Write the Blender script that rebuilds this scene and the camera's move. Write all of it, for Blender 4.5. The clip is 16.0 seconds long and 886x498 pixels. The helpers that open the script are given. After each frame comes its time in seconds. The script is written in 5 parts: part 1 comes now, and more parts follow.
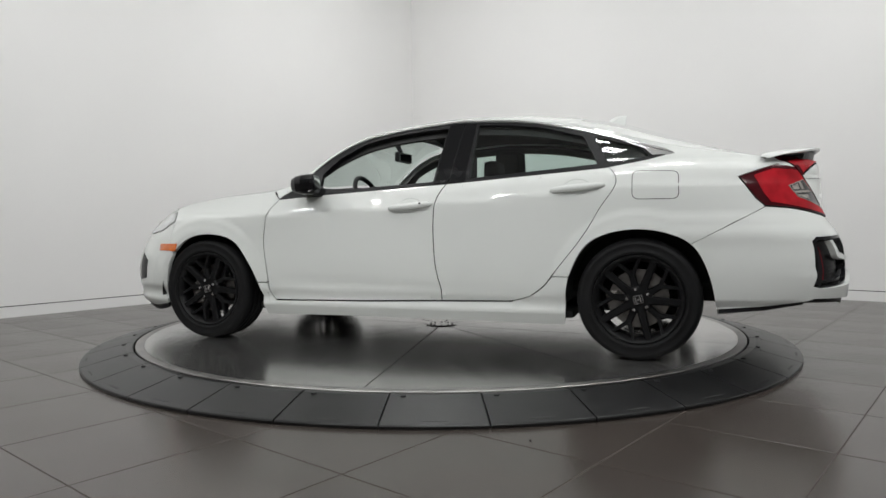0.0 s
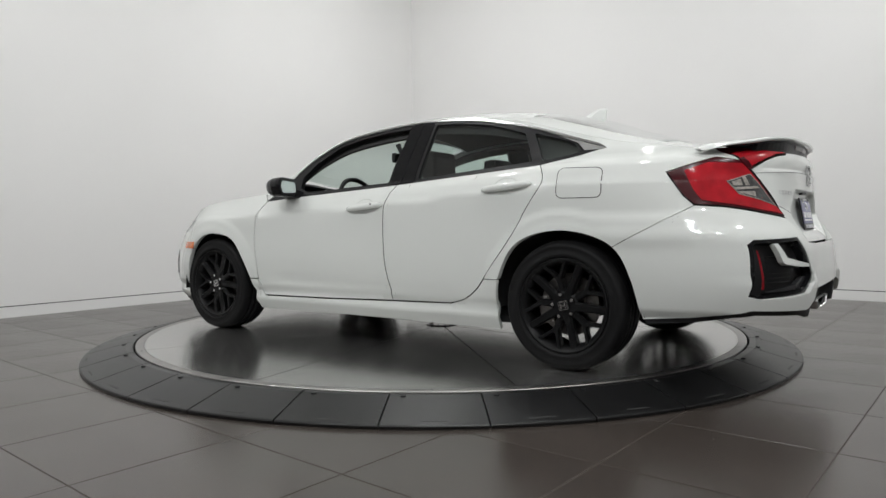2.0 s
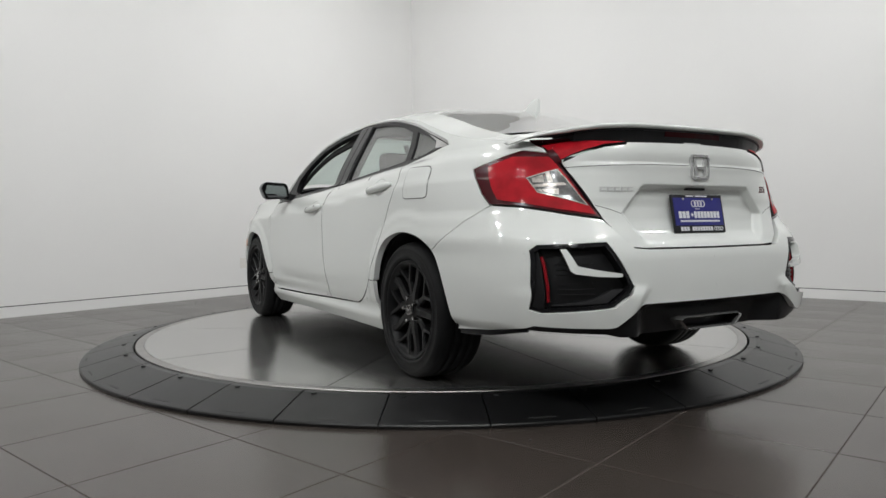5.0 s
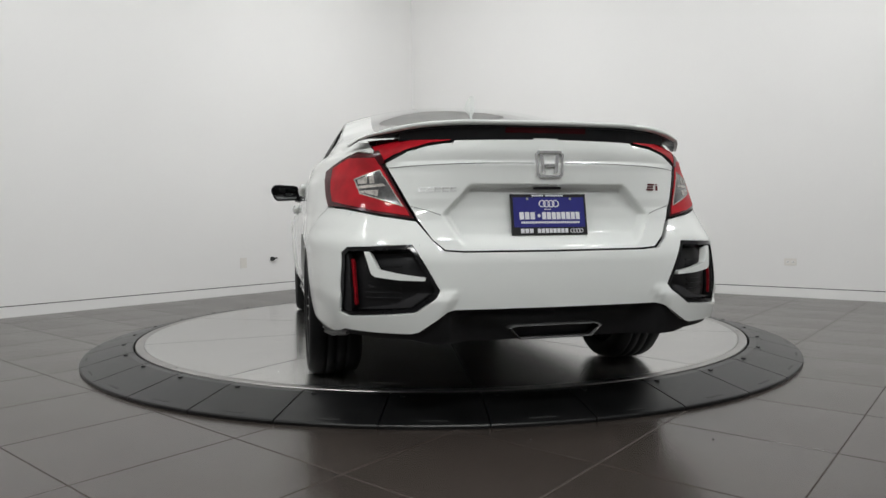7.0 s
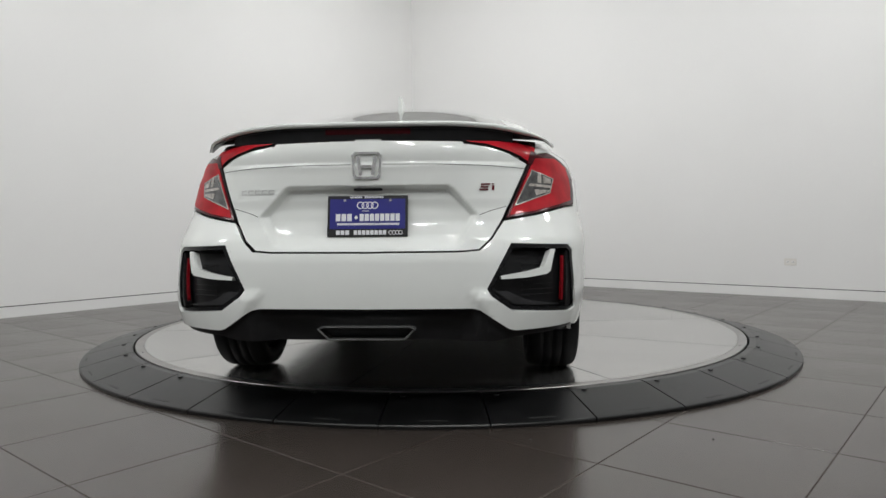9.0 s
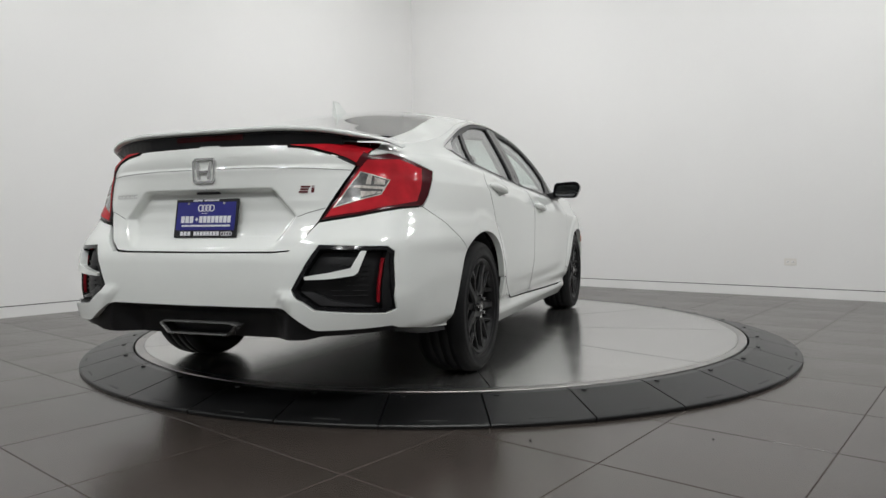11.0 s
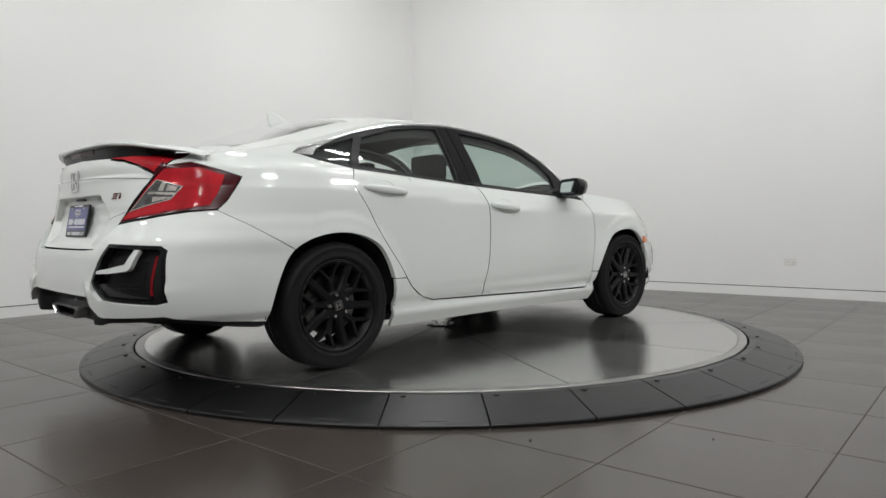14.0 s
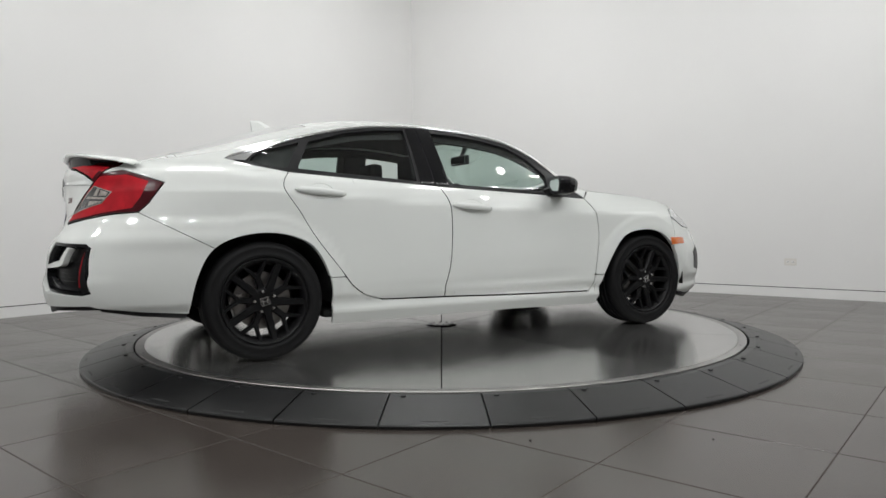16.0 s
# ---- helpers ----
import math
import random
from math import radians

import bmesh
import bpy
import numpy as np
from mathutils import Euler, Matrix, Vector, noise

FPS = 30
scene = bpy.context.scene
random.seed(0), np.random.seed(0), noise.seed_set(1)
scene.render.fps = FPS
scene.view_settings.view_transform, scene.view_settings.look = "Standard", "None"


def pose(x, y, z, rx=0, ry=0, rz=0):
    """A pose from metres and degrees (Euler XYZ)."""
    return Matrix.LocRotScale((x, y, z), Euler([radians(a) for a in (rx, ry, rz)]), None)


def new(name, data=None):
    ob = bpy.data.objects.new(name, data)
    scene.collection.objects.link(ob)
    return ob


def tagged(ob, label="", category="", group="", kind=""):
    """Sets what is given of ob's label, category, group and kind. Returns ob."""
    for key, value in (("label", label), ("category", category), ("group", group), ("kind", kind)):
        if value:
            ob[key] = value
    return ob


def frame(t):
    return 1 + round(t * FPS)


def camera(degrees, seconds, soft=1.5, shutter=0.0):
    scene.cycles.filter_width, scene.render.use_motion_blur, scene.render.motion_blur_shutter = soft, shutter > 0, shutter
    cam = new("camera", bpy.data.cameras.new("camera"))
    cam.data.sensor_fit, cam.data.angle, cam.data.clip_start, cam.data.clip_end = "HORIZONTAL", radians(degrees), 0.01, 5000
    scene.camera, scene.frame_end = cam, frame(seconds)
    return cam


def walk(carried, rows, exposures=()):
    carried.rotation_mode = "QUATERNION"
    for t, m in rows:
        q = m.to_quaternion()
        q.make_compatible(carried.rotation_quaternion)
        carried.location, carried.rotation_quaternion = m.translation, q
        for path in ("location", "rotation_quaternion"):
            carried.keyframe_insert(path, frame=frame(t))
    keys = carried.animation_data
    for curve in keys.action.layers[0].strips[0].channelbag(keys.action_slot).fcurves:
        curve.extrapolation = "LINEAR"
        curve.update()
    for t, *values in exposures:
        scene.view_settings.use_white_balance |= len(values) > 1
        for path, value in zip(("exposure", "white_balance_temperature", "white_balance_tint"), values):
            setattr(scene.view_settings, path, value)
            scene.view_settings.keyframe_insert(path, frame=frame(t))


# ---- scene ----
# camera: fixed on a stand before the turntable, tilted slightly down
cam = camera(64.63, 16.0, soft=1.5)
EYE = pose(0.0, -5.053, 0.8095, 87.94, 0.56, -0.213)
walk(cam, [(0.0, EYE), (16.0, EYE)])

# ---- light ----
world = bpy.data.worlds.new("world")
scene.world = world
world.use_nodes = True
world.node_tree.nodes["Background"].inputs[0].default_value = (0.8, 0.85, 0.9, 1)
world.node_tree.nodes["Background"].inputs[1].default_value = 0.05
scene.view_settings.exposure = 0.0

UA, VA = radians(51.0), radians(-39.0)
U = Vector((math.cos(UA), math.sin(UA), 0))
V = Vector((math.cos(VA), math.sin(VA), 0))
CEIL = 4.6

# ---- materials ----
def mat(name, color, rough=0.5, metal=0.0, coat=0.0, bump=0.0, bump_scale=60.0, vary=0.0, vary_scale=4.0, rough_vary=0.0,
        emit=None, strength=0.0, trans=0.0, ior=1.45, spec=0.5):
    m = bpy.data.materials.new(name)
    m.use_nodes = True
    nt = m.node_tree
    b = nt.nodes["Principled BSDF"]
    b.inputs["Base Color"].default_value = (*color, 1)
    b.inputs["Roughness"].default_value = rough
    b.inputs["Metallic"].default_value = metal
    b.inputs["Coat Weight"].default_value = coat
    b.inputs["Coat Roughness"].default_value = 0.03
    b.inputs["IOR"].default_value = ior
    b.inputs["Specular IOR Level"].default_value = spec
    b.inputs["Transmission Weight"].default_value = trans
    if emit:
        b.inputs["Emission Color"].default_value = (*emit, 1)
        b.inputs["Emission Strength"].default_value = strength
    if bump or vary or rough_vary:
        tc = nt.nodes.new("ShaderNodeTexCoord")
    if vary or rough_vary:
        n1 = nt.nodes.new("ShaderNodeTexNoise")
        n1.inputs["Scale"].default_value = vary_scale
        n1.inputs["Detail"].default_value = 6
        nt.links.new(tc.outputs["Object"], n1.inputs["Vector"])
    if vary:
        mp = nt.nodes.new("ShaderNodeMapRange")
        mp.inputs[1].default_value, mp.inputs[2].default_value = 0.3, 0.7
        mp.inputs[3].default_value, mp.inputs[4].default_value = 1 - vary, 1 + vary
        mx = nt.nodes.new("ShaderNodeMix")
        mx.data_type, mx.blend_type = "RGBA", "MULTIPLY"
        mx.inputs[0].default_value = 1.0
        mx.inputs[6].default_value = (*color, 1)
        nt.links.new(n1.outputs["Fac"], mp.inputs[0])
        nt.links.new(mp.outputs[0], mx.inputs[7])
        nt.links.new(mx.outputs[2], b.inputs["Base Color"])
    if rough_vary:
        mr = nt.nodes.new("ShaderNodeMapRange")
        mr.inputs[1].default_value, mr.inputs[2].default_value = 0.3, 0.7
        mr.inputs[3].default_value, mr.inputs[4].default_value = rough - rough_vary, rough + rough_vary
        nt.links.new(n1.outputs["Fac"], mr.inputs[0])
        nt.links.new(mr.outputs[0], b.inputs["Roughness"])
    if bump:
        n2 = nt.nodes.new("ShaderNodeTexNoise")
        n2.inputs["Scale"].default_value = bump_scale
        n2.inputs["Detail"].default_value = 4
        bp = nt.nodes.new("ShaderNodeBump")
        bp.inputs["Strength"].default_value = bump
        bp.inputs["Distance"].default_value = 0.002
        nt.links.new(tc.outputs["Object"], n2.inputs["Vector"])
        nt.links.new(n2.outputs["Fac"], bp.inputs["Height"])
        nt.links.new(bp.outputs[0], b.inputs["Normal"])
    return m


M_WALL = mat("wall_paint", (0.80, 0.795, 0.785), 0.55, bump=0.15, bump_scale=180, vary=0.012, vary_scale=0.8)
# grey stands in for the unlit area behind the camera
M_DARKWALL = mat("unlit_side_grey", (0.38, 0.38, 0.38), 0.7, bump=0.1, bump_scale=150, vary=0.05, vary_scale=0.8)
M_CEIL = mat("ceiling_paint", (0.78, 0.78, 0.77), 0.8, vary=0.03, vary_scale=1.0)
M_TRIM = mat("trim_paint", (0.80, 0.795, 0.785), 0.4, vary=0.015, vary_scale=3)
# near-black colour that paints the shade in gaps, seams and creases
M_GAP = mat("shadow_gap", (0.03, 0.03, 0.03), 0.8)
M_TILE = mat("porcelain_tile", (0.056, 0.046, 0.040), 0.24, spec=0.80, rough_vary=0.03, vary=0.08, vary_scale=1.6)
M_GROUT = mat("grout", (0.06, 0.05, 0.045), 0.85, vary=0.2, vary_scale=30)
M_RUBBER = mat("black_rubber", (0.010, 0.010, 0.0105), 0.33, bump=0.2, bump_scale=260, vary=0.25, vary_scale=7)
M_MARK = mat("grey_rubber", (0.035, 0.035, 0.035), 0.5, vary=0.3, vary_scale=40)
M_BLACK = mat("black_plastic", (0.012, 0.012, 0.013), 0.45, vary=0.15, vary_scale=20)
M_PLATE = mat("socket_plate", (0.74, 0.72, 0.68), 0.4, vary=0.03, vary_scale=30)
M_LAMP = mat("lamp_diffuser", (0.9, 0.9, 0.9), 0.4, emit=(1.0, 0.985, 0.96), strength=10.0)
M_LAMPBODY = mat("lamp_housing", (0.7, 0.7, 0.7), 0.35, metal=0.0)


def brushed_metal():
    """Worn sheet steel: streaks of brushing that lie differently on each sheet, and broad smudges."""
    m = mat("brushed_steel", (0.62, 0.615, 0.60), 0.3, metal=0.93)
    nt = m.node_tree
    b = nt.nodes["Principled BSDF"]
    add = lambda kind: nt.nodes.new("ShaderNode" + kind)
    tc, info, spin, mp = add("TexCoord"), add("ObjectInfo"), add("VectorRotate"), add("Mapping")
    spin.rotation_type = "Z_AXIS"
    angle = add("Math")
    angle.operation = "MULTIPLY"
    angle.inputs[1].default_value = 3.1
    mp.inputs["Scale"].default_value = (0.9, 4.5, 1)
    streak, cloud = add("TexNoise"), add("TexNoise")
    streak.inputs["Scale"].default_value, streak.inputs["Detail"].default_value = 2.0, 4
    cloud.inputs["Scale"].default_value, cloud.inputs["Detail"].default_value = 1.3, 3
    both, rough, tone, mx = add("Math"), add("MapRange"), add("MapRange"), add("Mix")
    both.operation = "MULTIPLY_ADD"
    both.inputs[1].default_value = 0.4
    half_cloud = add("Math")
    half_cloud.operation = "MULTIPLY"
    half_cloud.inputs[1].default_value = 0.6
    nt.links.new(info.outputs["Random"], angle.inputs[0])
    nt.links.new(tc.outputs["Object"], spin.inputs["Vector"])
    nt.links.new(angle.outputs[0], spin.inputs["Angle"])
    nt.links.new(spin.outputs[0], mp.inputs["Vector"])
    nt.links.new(mp.outputs[0], streak.inputs["Vector"])
    nt.links.new(tc.outputs["Object"], cloud.inputs["Vector"])
    nt.links.new(cloud.outputs["Fac"], half_cloud.inputs[0])
    nt.links.new(streak.outputs["Fac"], both.inputs[0])
    nt.links.new(half_cloud.outputs[0], both.inputs[2])
    rough.inputs[1].default_value, rough.inputs[2].default_value = 0.3, 0.7
    rough.inputs[3].default_value, rough.inputs[4].default_value = 0.11, 0.21
    tone.inputs[1].default_value, tone.inputs[2].default_value = 0.3, 0.7
    tone.inputs[3].default_value, tone.inputs[4].default_value = 0.76, 1.04
    mx.data_type, mx.blend_type = "RGBA", "MULTIPLY"
    mx.inputs[0].default_value = 1.0
    mx.inputs[6].default_value = (0.62, 0.615, 0.60, 1)
    nt.links.new(both.outputs[0], rough.inputs[0])
    nt.links.new(both.outputs[0], tone.inputs[0])
    sheet_rough, total = add("MapRange"), add("Math")
    sheet_rough.inputs[3].default_value, sheet_rough.inputs[4].default_value = 0.0, 0.06
    total.operation = "ADD"
    nt.links.new(info.outputs["Random"], sheet_rough.inputs[0])
    nt.links.new(sheet_rough.outputs[0], total.inputs[0])
    nt.links.new(rough.outputs[0], total.inputs[1])
    nt.links.new(total.outputs[0], b.inputs["Roughness"])
    sheet_tone, product = add("MapRange"), add("Math")
    sheet_tone.inputs[3].default_value, sheet_tone.inputs[4].default_value = 0.88, 1.04
    product.operation = "MULTIPLY"
    nt.links.new(info.outputs["Random"], sheet_tone.inputs[0])
    nt.links.new(sheet_tone.outputs[0], product.inputs[0])
    nt.links.new(tone.outputs[0], product.inputs[1])
    nt.links.new(product.outputs[0], mx.inputs[7])
    nt.links.new(mx.outputs[2], b.inputs["Base Color"])
    return m


M_STEEL = brushed_metal()
M_BAND = mat("worn_steel_band", (0.40, 0.39, 0.38), 0.38, metal=1.0, vary=0.2, vary_scale=9, rough_vary=0.06)


# ---- building helpers ----
def part(name, bm, material, parent=None, label="", smooth=False):
    """Links a bmesh as one mesh object, under its thing if one is given."""
    me = bpy.data.meshes.new(name)
    bm.normal_update()
    bm.to_mesh(me)
    bm.free()
    if smooth:
        me.shade_smooth()
    for m in material if isinstance(material, (list, tuple)) else [material]:
        me.materials.append(m)
    ob = new(name, me)
    if parent:
        ob.parent = parent
    if label:
        tagged(ob, label)
    return ob


def add_box(bm, x0, x1, y0, y1, z0, z1, m=None, bevel=0.0):
    vs = [bm.verts.new((x, y, z)) for x in (x0, x1) for y in (y0, y1) for z in (z0, z1)]
    fs = [(0, 1, 3, 2), (4, 6, 7, 5), (0, 4, 5, 1), (2, 3, 7, 6), (0, 2, 6, 4), (1, 5, 7, 3)]
    faces = [bm.faces.new([vs[i] for i in f]) for f in fs]
    if bevel:
        bmesh.ops.bevel(bm, geom=list({e for f in faces for e in f.edges}), offset=bevel, segments=2, affect="EDGES", profile=0.6)
        vs = list(bm.verts)
    if m is not None:
        bmesh.ops.transform(bm, matrix=m, verts=[v for v in vs if v.is_valid])
    return vs


def box(name, x0, x1, y0, y1, z0, z1, material, parent=None, label="", bevel=0.0, m=None):
    bm = bmesh.new()
    add_box(bm, x0, x1, y0, y1, z0, z1, m, bevel)
    return part(name, bm, material, parent, label)


def extrude_poly(bm, pts, depth):
    """A prism: 3D polygon pts, extruded by the vector depth."""
    d = Vector(depth)
    a = [bm.verts.new(p) for p in pts]
    b = [bm.verts.new(Vector(p) + d) for p in pts]
    bm.faces.new(a[::-1])
    bm.faces.new(b)
    n = len(pts)
    for i in range(n):
        bm.faces.new((a[i], a[(i + 1) % n], b[(i + 1) % n], b[i]))
    bmesh.ops.recalc_face_normals(bm, faces=bm.faces)


def ring_profile(bm, profile, steps, a0=0.0, a1=2 * math.pi):
    """Turns an (r, z) profile round the z axis."""
    closed = abs(a1 - a0 - 2 * math.pi) < 1e-6
    n = steps if closed else steps + 1
    rows = [[bm.verts.new((r * math.cos(a0 + (a1 - a0) * i / steps), r * math.sin(a0 + (a1 - a0) * i / steps), z)) for r, z in profile] for i in range(n)]
    k = len(profile)
    for i in range(steps):
        p, q = rows[i], rows[(i + 1) % n]
        for j in range(k - 1):
            bm.faces.new((p[j], q[j], q[j + 1], p[j + 1]))
    return rows


# ---- room ----
def wall_quad(name, p, q, label, material):
    """A wall 0.15 m thick from p to q, its inner face on the line; the room lies to the right of the way from p to q."""
    d = (Vector(q) - Vector(p))
    n = Vector((-d.y, d.x, 0)).normalized() * 0.15
    bm = bmesh.new()
    extrude_poly(bm, [(*p, 0.0), (*q, 0.0), (*q, CEIL), (*p, CEIL)], n)
    return tagged(part(name, bm, material), label, "wall", kind="structure")


def skirting(name, p, q):
    d = (Vector(q) - Vector(p))
    inn = Vector((d.y, -d.x, 0)).normalized()
    bm = bmesh.new()
    extrude_poly(bm, [(*p, 0.001), (*q, 0.001), (*q, 0.098), (*p, 0.098)], inn * 0.004)
    ob = tagged(part(name, bm, M_TRIM), "white painted flush skirting along the wall", "skirting", kind="structure")
    # flat near-black strip paints the reveal's shade; nothing is recessed
    bm = bmesh.new()
    extrude_poly(bm, [(*p, 0.0985), (*q, 0.0985), (*q, 0.106), (*p, 0.106)], inn * 0.002)
    part("shadow_gap", bm, M_GAP, ob, "dark strip painted for the shaded reveal")
    return ob


# corners of the room, seen from above: far corner between the two visible walls
CORNER = Vector((-0.404, 5.57))
U2, V2 = Vector((U.x, U.y)), Vector((math.cos(radians(-38.6)), math.sin(radians(-38.6))))
WEST = CORNER - U2 * 10.6
EAST = CORNER + V2 * 9.6
SOUTH = WEST + V2 * 9.6
CORNERS = (WEST, CORNER, EAST, SOUTH)
for nm, p, q in (("wall_northwest", WEST, CORNER), ("wall_northeast", CORNER, EAST), ("wall_southeast", EAST, SOUTH), ("wall_southwest", SOUTH, WEST)):
    # the two unseen walls are greyed so reflections of that side stay dark
    white = nm.startswith("wall_north")
    wall_quad(nm, p, q, "plain white painted studio wall" if white else "unseen closing wall, greyed to stand for an unlit side", M_WALL if white else M_DARKWALL)
for nm, p, q in (("baseboard_northwest", WEST, CORNER), ("baseboard_northeast", CORNER, EAST), ("baseboard_southeast", EAST, SOUTH), ("baseboard_southwest", SOUTH, WEST)):
    skirting(nm, p, q)
bm = bmesh.new()
extrude_poly(bm, [(*(c + (c - Vector((0, 0))).normalized() * 0.3), CEIL) for c in CORNERS], (0, 0, 0.12))
tagged(part("ceiling", bm, M_CEIL), "plain white painted studio ceiling", "ceiling", kind="structure")

# floor bed under the tiles; the tiles themselves come last in the file
bm = bmesh.new()
extrude_poly(bm, [(*(c + c.normalized() * 0.3), -0.1) for c in CORNERS], (0, 0, 0.098))
floor = tagged(part("floor", bm, M_GROUT), "grey-brown porcelain tile floor with thin dark joints", "floor", kind="structure")


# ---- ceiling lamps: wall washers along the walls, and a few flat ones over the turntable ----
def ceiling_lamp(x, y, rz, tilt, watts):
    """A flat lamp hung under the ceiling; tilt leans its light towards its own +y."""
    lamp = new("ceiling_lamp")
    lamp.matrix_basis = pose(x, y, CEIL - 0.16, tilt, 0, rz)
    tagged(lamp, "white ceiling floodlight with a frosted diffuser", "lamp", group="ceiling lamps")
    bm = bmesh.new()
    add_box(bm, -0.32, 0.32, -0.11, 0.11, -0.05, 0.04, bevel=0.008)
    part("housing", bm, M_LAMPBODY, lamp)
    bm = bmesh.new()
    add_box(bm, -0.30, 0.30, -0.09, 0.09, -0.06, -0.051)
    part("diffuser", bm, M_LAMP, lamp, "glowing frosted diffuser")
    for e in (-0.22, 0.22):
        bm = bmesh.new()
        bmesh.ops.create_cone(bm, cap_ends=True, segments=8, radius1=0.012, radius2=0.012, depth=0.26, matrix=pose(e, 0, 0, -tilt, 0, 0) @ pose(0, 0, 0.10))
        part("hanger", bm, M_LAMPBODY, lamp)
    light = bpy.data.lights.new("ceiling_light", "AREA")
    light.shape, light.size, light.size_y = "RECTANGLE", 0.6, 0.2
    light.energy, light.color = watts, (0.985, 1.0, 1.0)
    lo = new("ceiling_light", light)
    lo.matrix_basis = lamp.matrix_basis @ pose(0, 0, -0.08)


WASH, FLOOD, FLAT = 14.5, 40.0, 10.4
MID = (CORNERS[0] + CORNERS[2]) / 2
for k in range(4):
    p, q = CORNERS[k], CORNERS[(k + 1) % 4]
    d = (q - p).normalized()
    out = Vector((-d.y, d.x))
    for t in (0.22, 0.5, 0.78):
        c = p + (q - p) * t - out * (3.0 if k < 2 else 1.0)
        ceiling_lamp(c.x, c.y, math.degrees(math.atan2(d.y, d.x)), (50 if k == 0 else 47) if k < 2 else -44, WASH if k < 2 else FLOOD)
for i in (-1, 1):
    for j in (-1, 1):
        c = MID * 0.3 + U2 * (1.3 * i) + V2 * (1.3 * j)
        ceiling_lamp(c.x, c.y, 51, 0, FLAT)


# ---- wall sockets ----
def socket(x, y, z, rz, w, h, label, slots):
    """A wall plate whose back lies on the wall; x along the wall, -y into the room."""
    s = new("wall_socket")
    s.matrix_basis = pose(x, y, z, 0, 0, rz)
    tagged(s, label, "socket")
    bm = bmesh.new()
    add_box(bm, -w / 2, w / 2, -0.006, 0.0, -h / 2, h / 2, bevel=0.002)
    part("plate", bm, M_PLATE, s)
    for k in slots:
        bm = bmesh.new()
        add_box(bm, k - 0.016, k + 0.016, -0.0075, -0.0062, -0.014, 0.014)
        part("insert", bm, M_TRIM, s)
        for e in (-0.006, 0.006):
            bm = bmesh.new()
            add_box(bm, k + e - 0.0015, k + e + 0.0015, -0.0082, -0.0076, -0.004, 0.006)
            part("slot", bm, M_BLACK, s)
    return s


socket(3.685, 2.3055, 0.372, -38.6, 0.118, 0.074, "cream double wall socket on the white wall", (-0.024, 0.024))
socket(-2.326, 3.196, 0.372, 51, 0.088, 0.120, "white blank wall plate on the white wall", ())
plug = new("wall_jack")
plug.matrix_basis = pose(-2.066, 3.517, 0.402, 0, 0, 51)
tagged(plug, "small black cable jack on the white wall", "jack")
bm = bmesh.new()
bmesh.ops.create_cone(bm, cap_ends=True, segments=20, radius1=0.028, radius2=0.024, depth=0.03, matrix=pose(0, -0.016, 0, 90, 0, 0))
part("base", bm, M_BLACK, plug)
bm = bmesh.new()
bmesh.ops.create_cone(bm, cap_ends=True, segments=12, radius1=0.010, radius2=0.009, depth=0.05, matrix=pose(0.03, -0.03, 0.006, 0, 80, 0))
part("plug", bm, M_BLACK, plug)

# ---- turntable ----
TABLE_Z, DISC_R, RIM_R = 0.081, 2.033, 2.333
disc = new("turntable_disc")
tagged(disc, "round brushed steel turntable disc, scuffed and stained", "turntable")
bm = bmesh.new()
ring_profile(bm, [(0.0001, 0.004), (DISC_R, 0.004), (DISC_R, TABLE_Z - 0.012), (DISC_R - 0.05, TABLE_Z - 0.012)], 160)
part("carrier", bm, M_BLACK, disc)
# ten steel sheets with thin gaps, and a steel edge band
for k in range(10):
    a0, a1 = radians(36 * k + 99), radians(36 * k + 135)
    bm = bmesh.new()
    arc = [(a0 + (a1 - a0) * i / 20) for i in range(21)]
    off = Vector((math.cos((a0 + a1) / 2), math.sin((a0 + a1) / 2), 0)) * 0.015
    pts = [off.copy()] + [Vector(((DISC_R - 0.058) * math.cos(a), (DISC_R - 0.058) * math.sin(a), 0)) + off * 0.6 for a in arc]
    extrude_poly(bm, [(p.x, p.y, TABLE_Z - 0.011) for p in pts], (0, 0, 0.011))
    part("steel_sheet", bm, M_STEEL, disc)
bm = bmesh.new()
ring_profile(bm, [(DISC_R - 0.052, TABLE_Z - 0.010), (DISC_R - 0.052, TABLE_Z), (DISC_R - 0.002, TABLE_Z), (DISC_R, TABLE_Z - 0.003), (DISC_R, TABLE_Z - 0.01)], 200)
part("edge_band", bm, M_BAND, disc, "bright steel edge band")
M_BOLT = mat("bolt_steel", (0.25, 0.25, 0.25), 0.4, metal=1.0)
for k in range(6):
    a = radians(60 * k + 4)
    bm = bmesh.new()
    bmesh.ops.create_cone(bm, cap_ends=True, segments=10, radius1=0.006, radius2=0.005, depth=0.003,
                          matrix=pose((DISC_R - 0.028) * math.cos(a), (DISC_R - 0.028) * math.sin(a), TABLE_Z + 0.002))
    part("bolt", bm, M_BOLT, disc)

bm = bmesh.new()
ring_profile(bm, [(0.0001, TABLE_Z + 0.006), (0.085, TABLE_Z + 0.006), (0.105, TABLE_Z + 0.005), (0.11, TABLE_Z + 0.0005)], 48)
part("hub_plate", bm, M_STEEL, disc, "raised round centre plate")
for k in range(10):
    a = radians(36 * k)
    bm = bmesh.new()
    bmesh.ops.create_cone(bm, cap_ends=True, segments=6, radius1=0.009, radius2=0.008, depth=0.005, matrix=pose(0.08 * math.cos(a), 0.08 * math.sin(a), TABLE_Z + 0.0083))
    part("hub_bolt", bm, M_BOLT, disc)

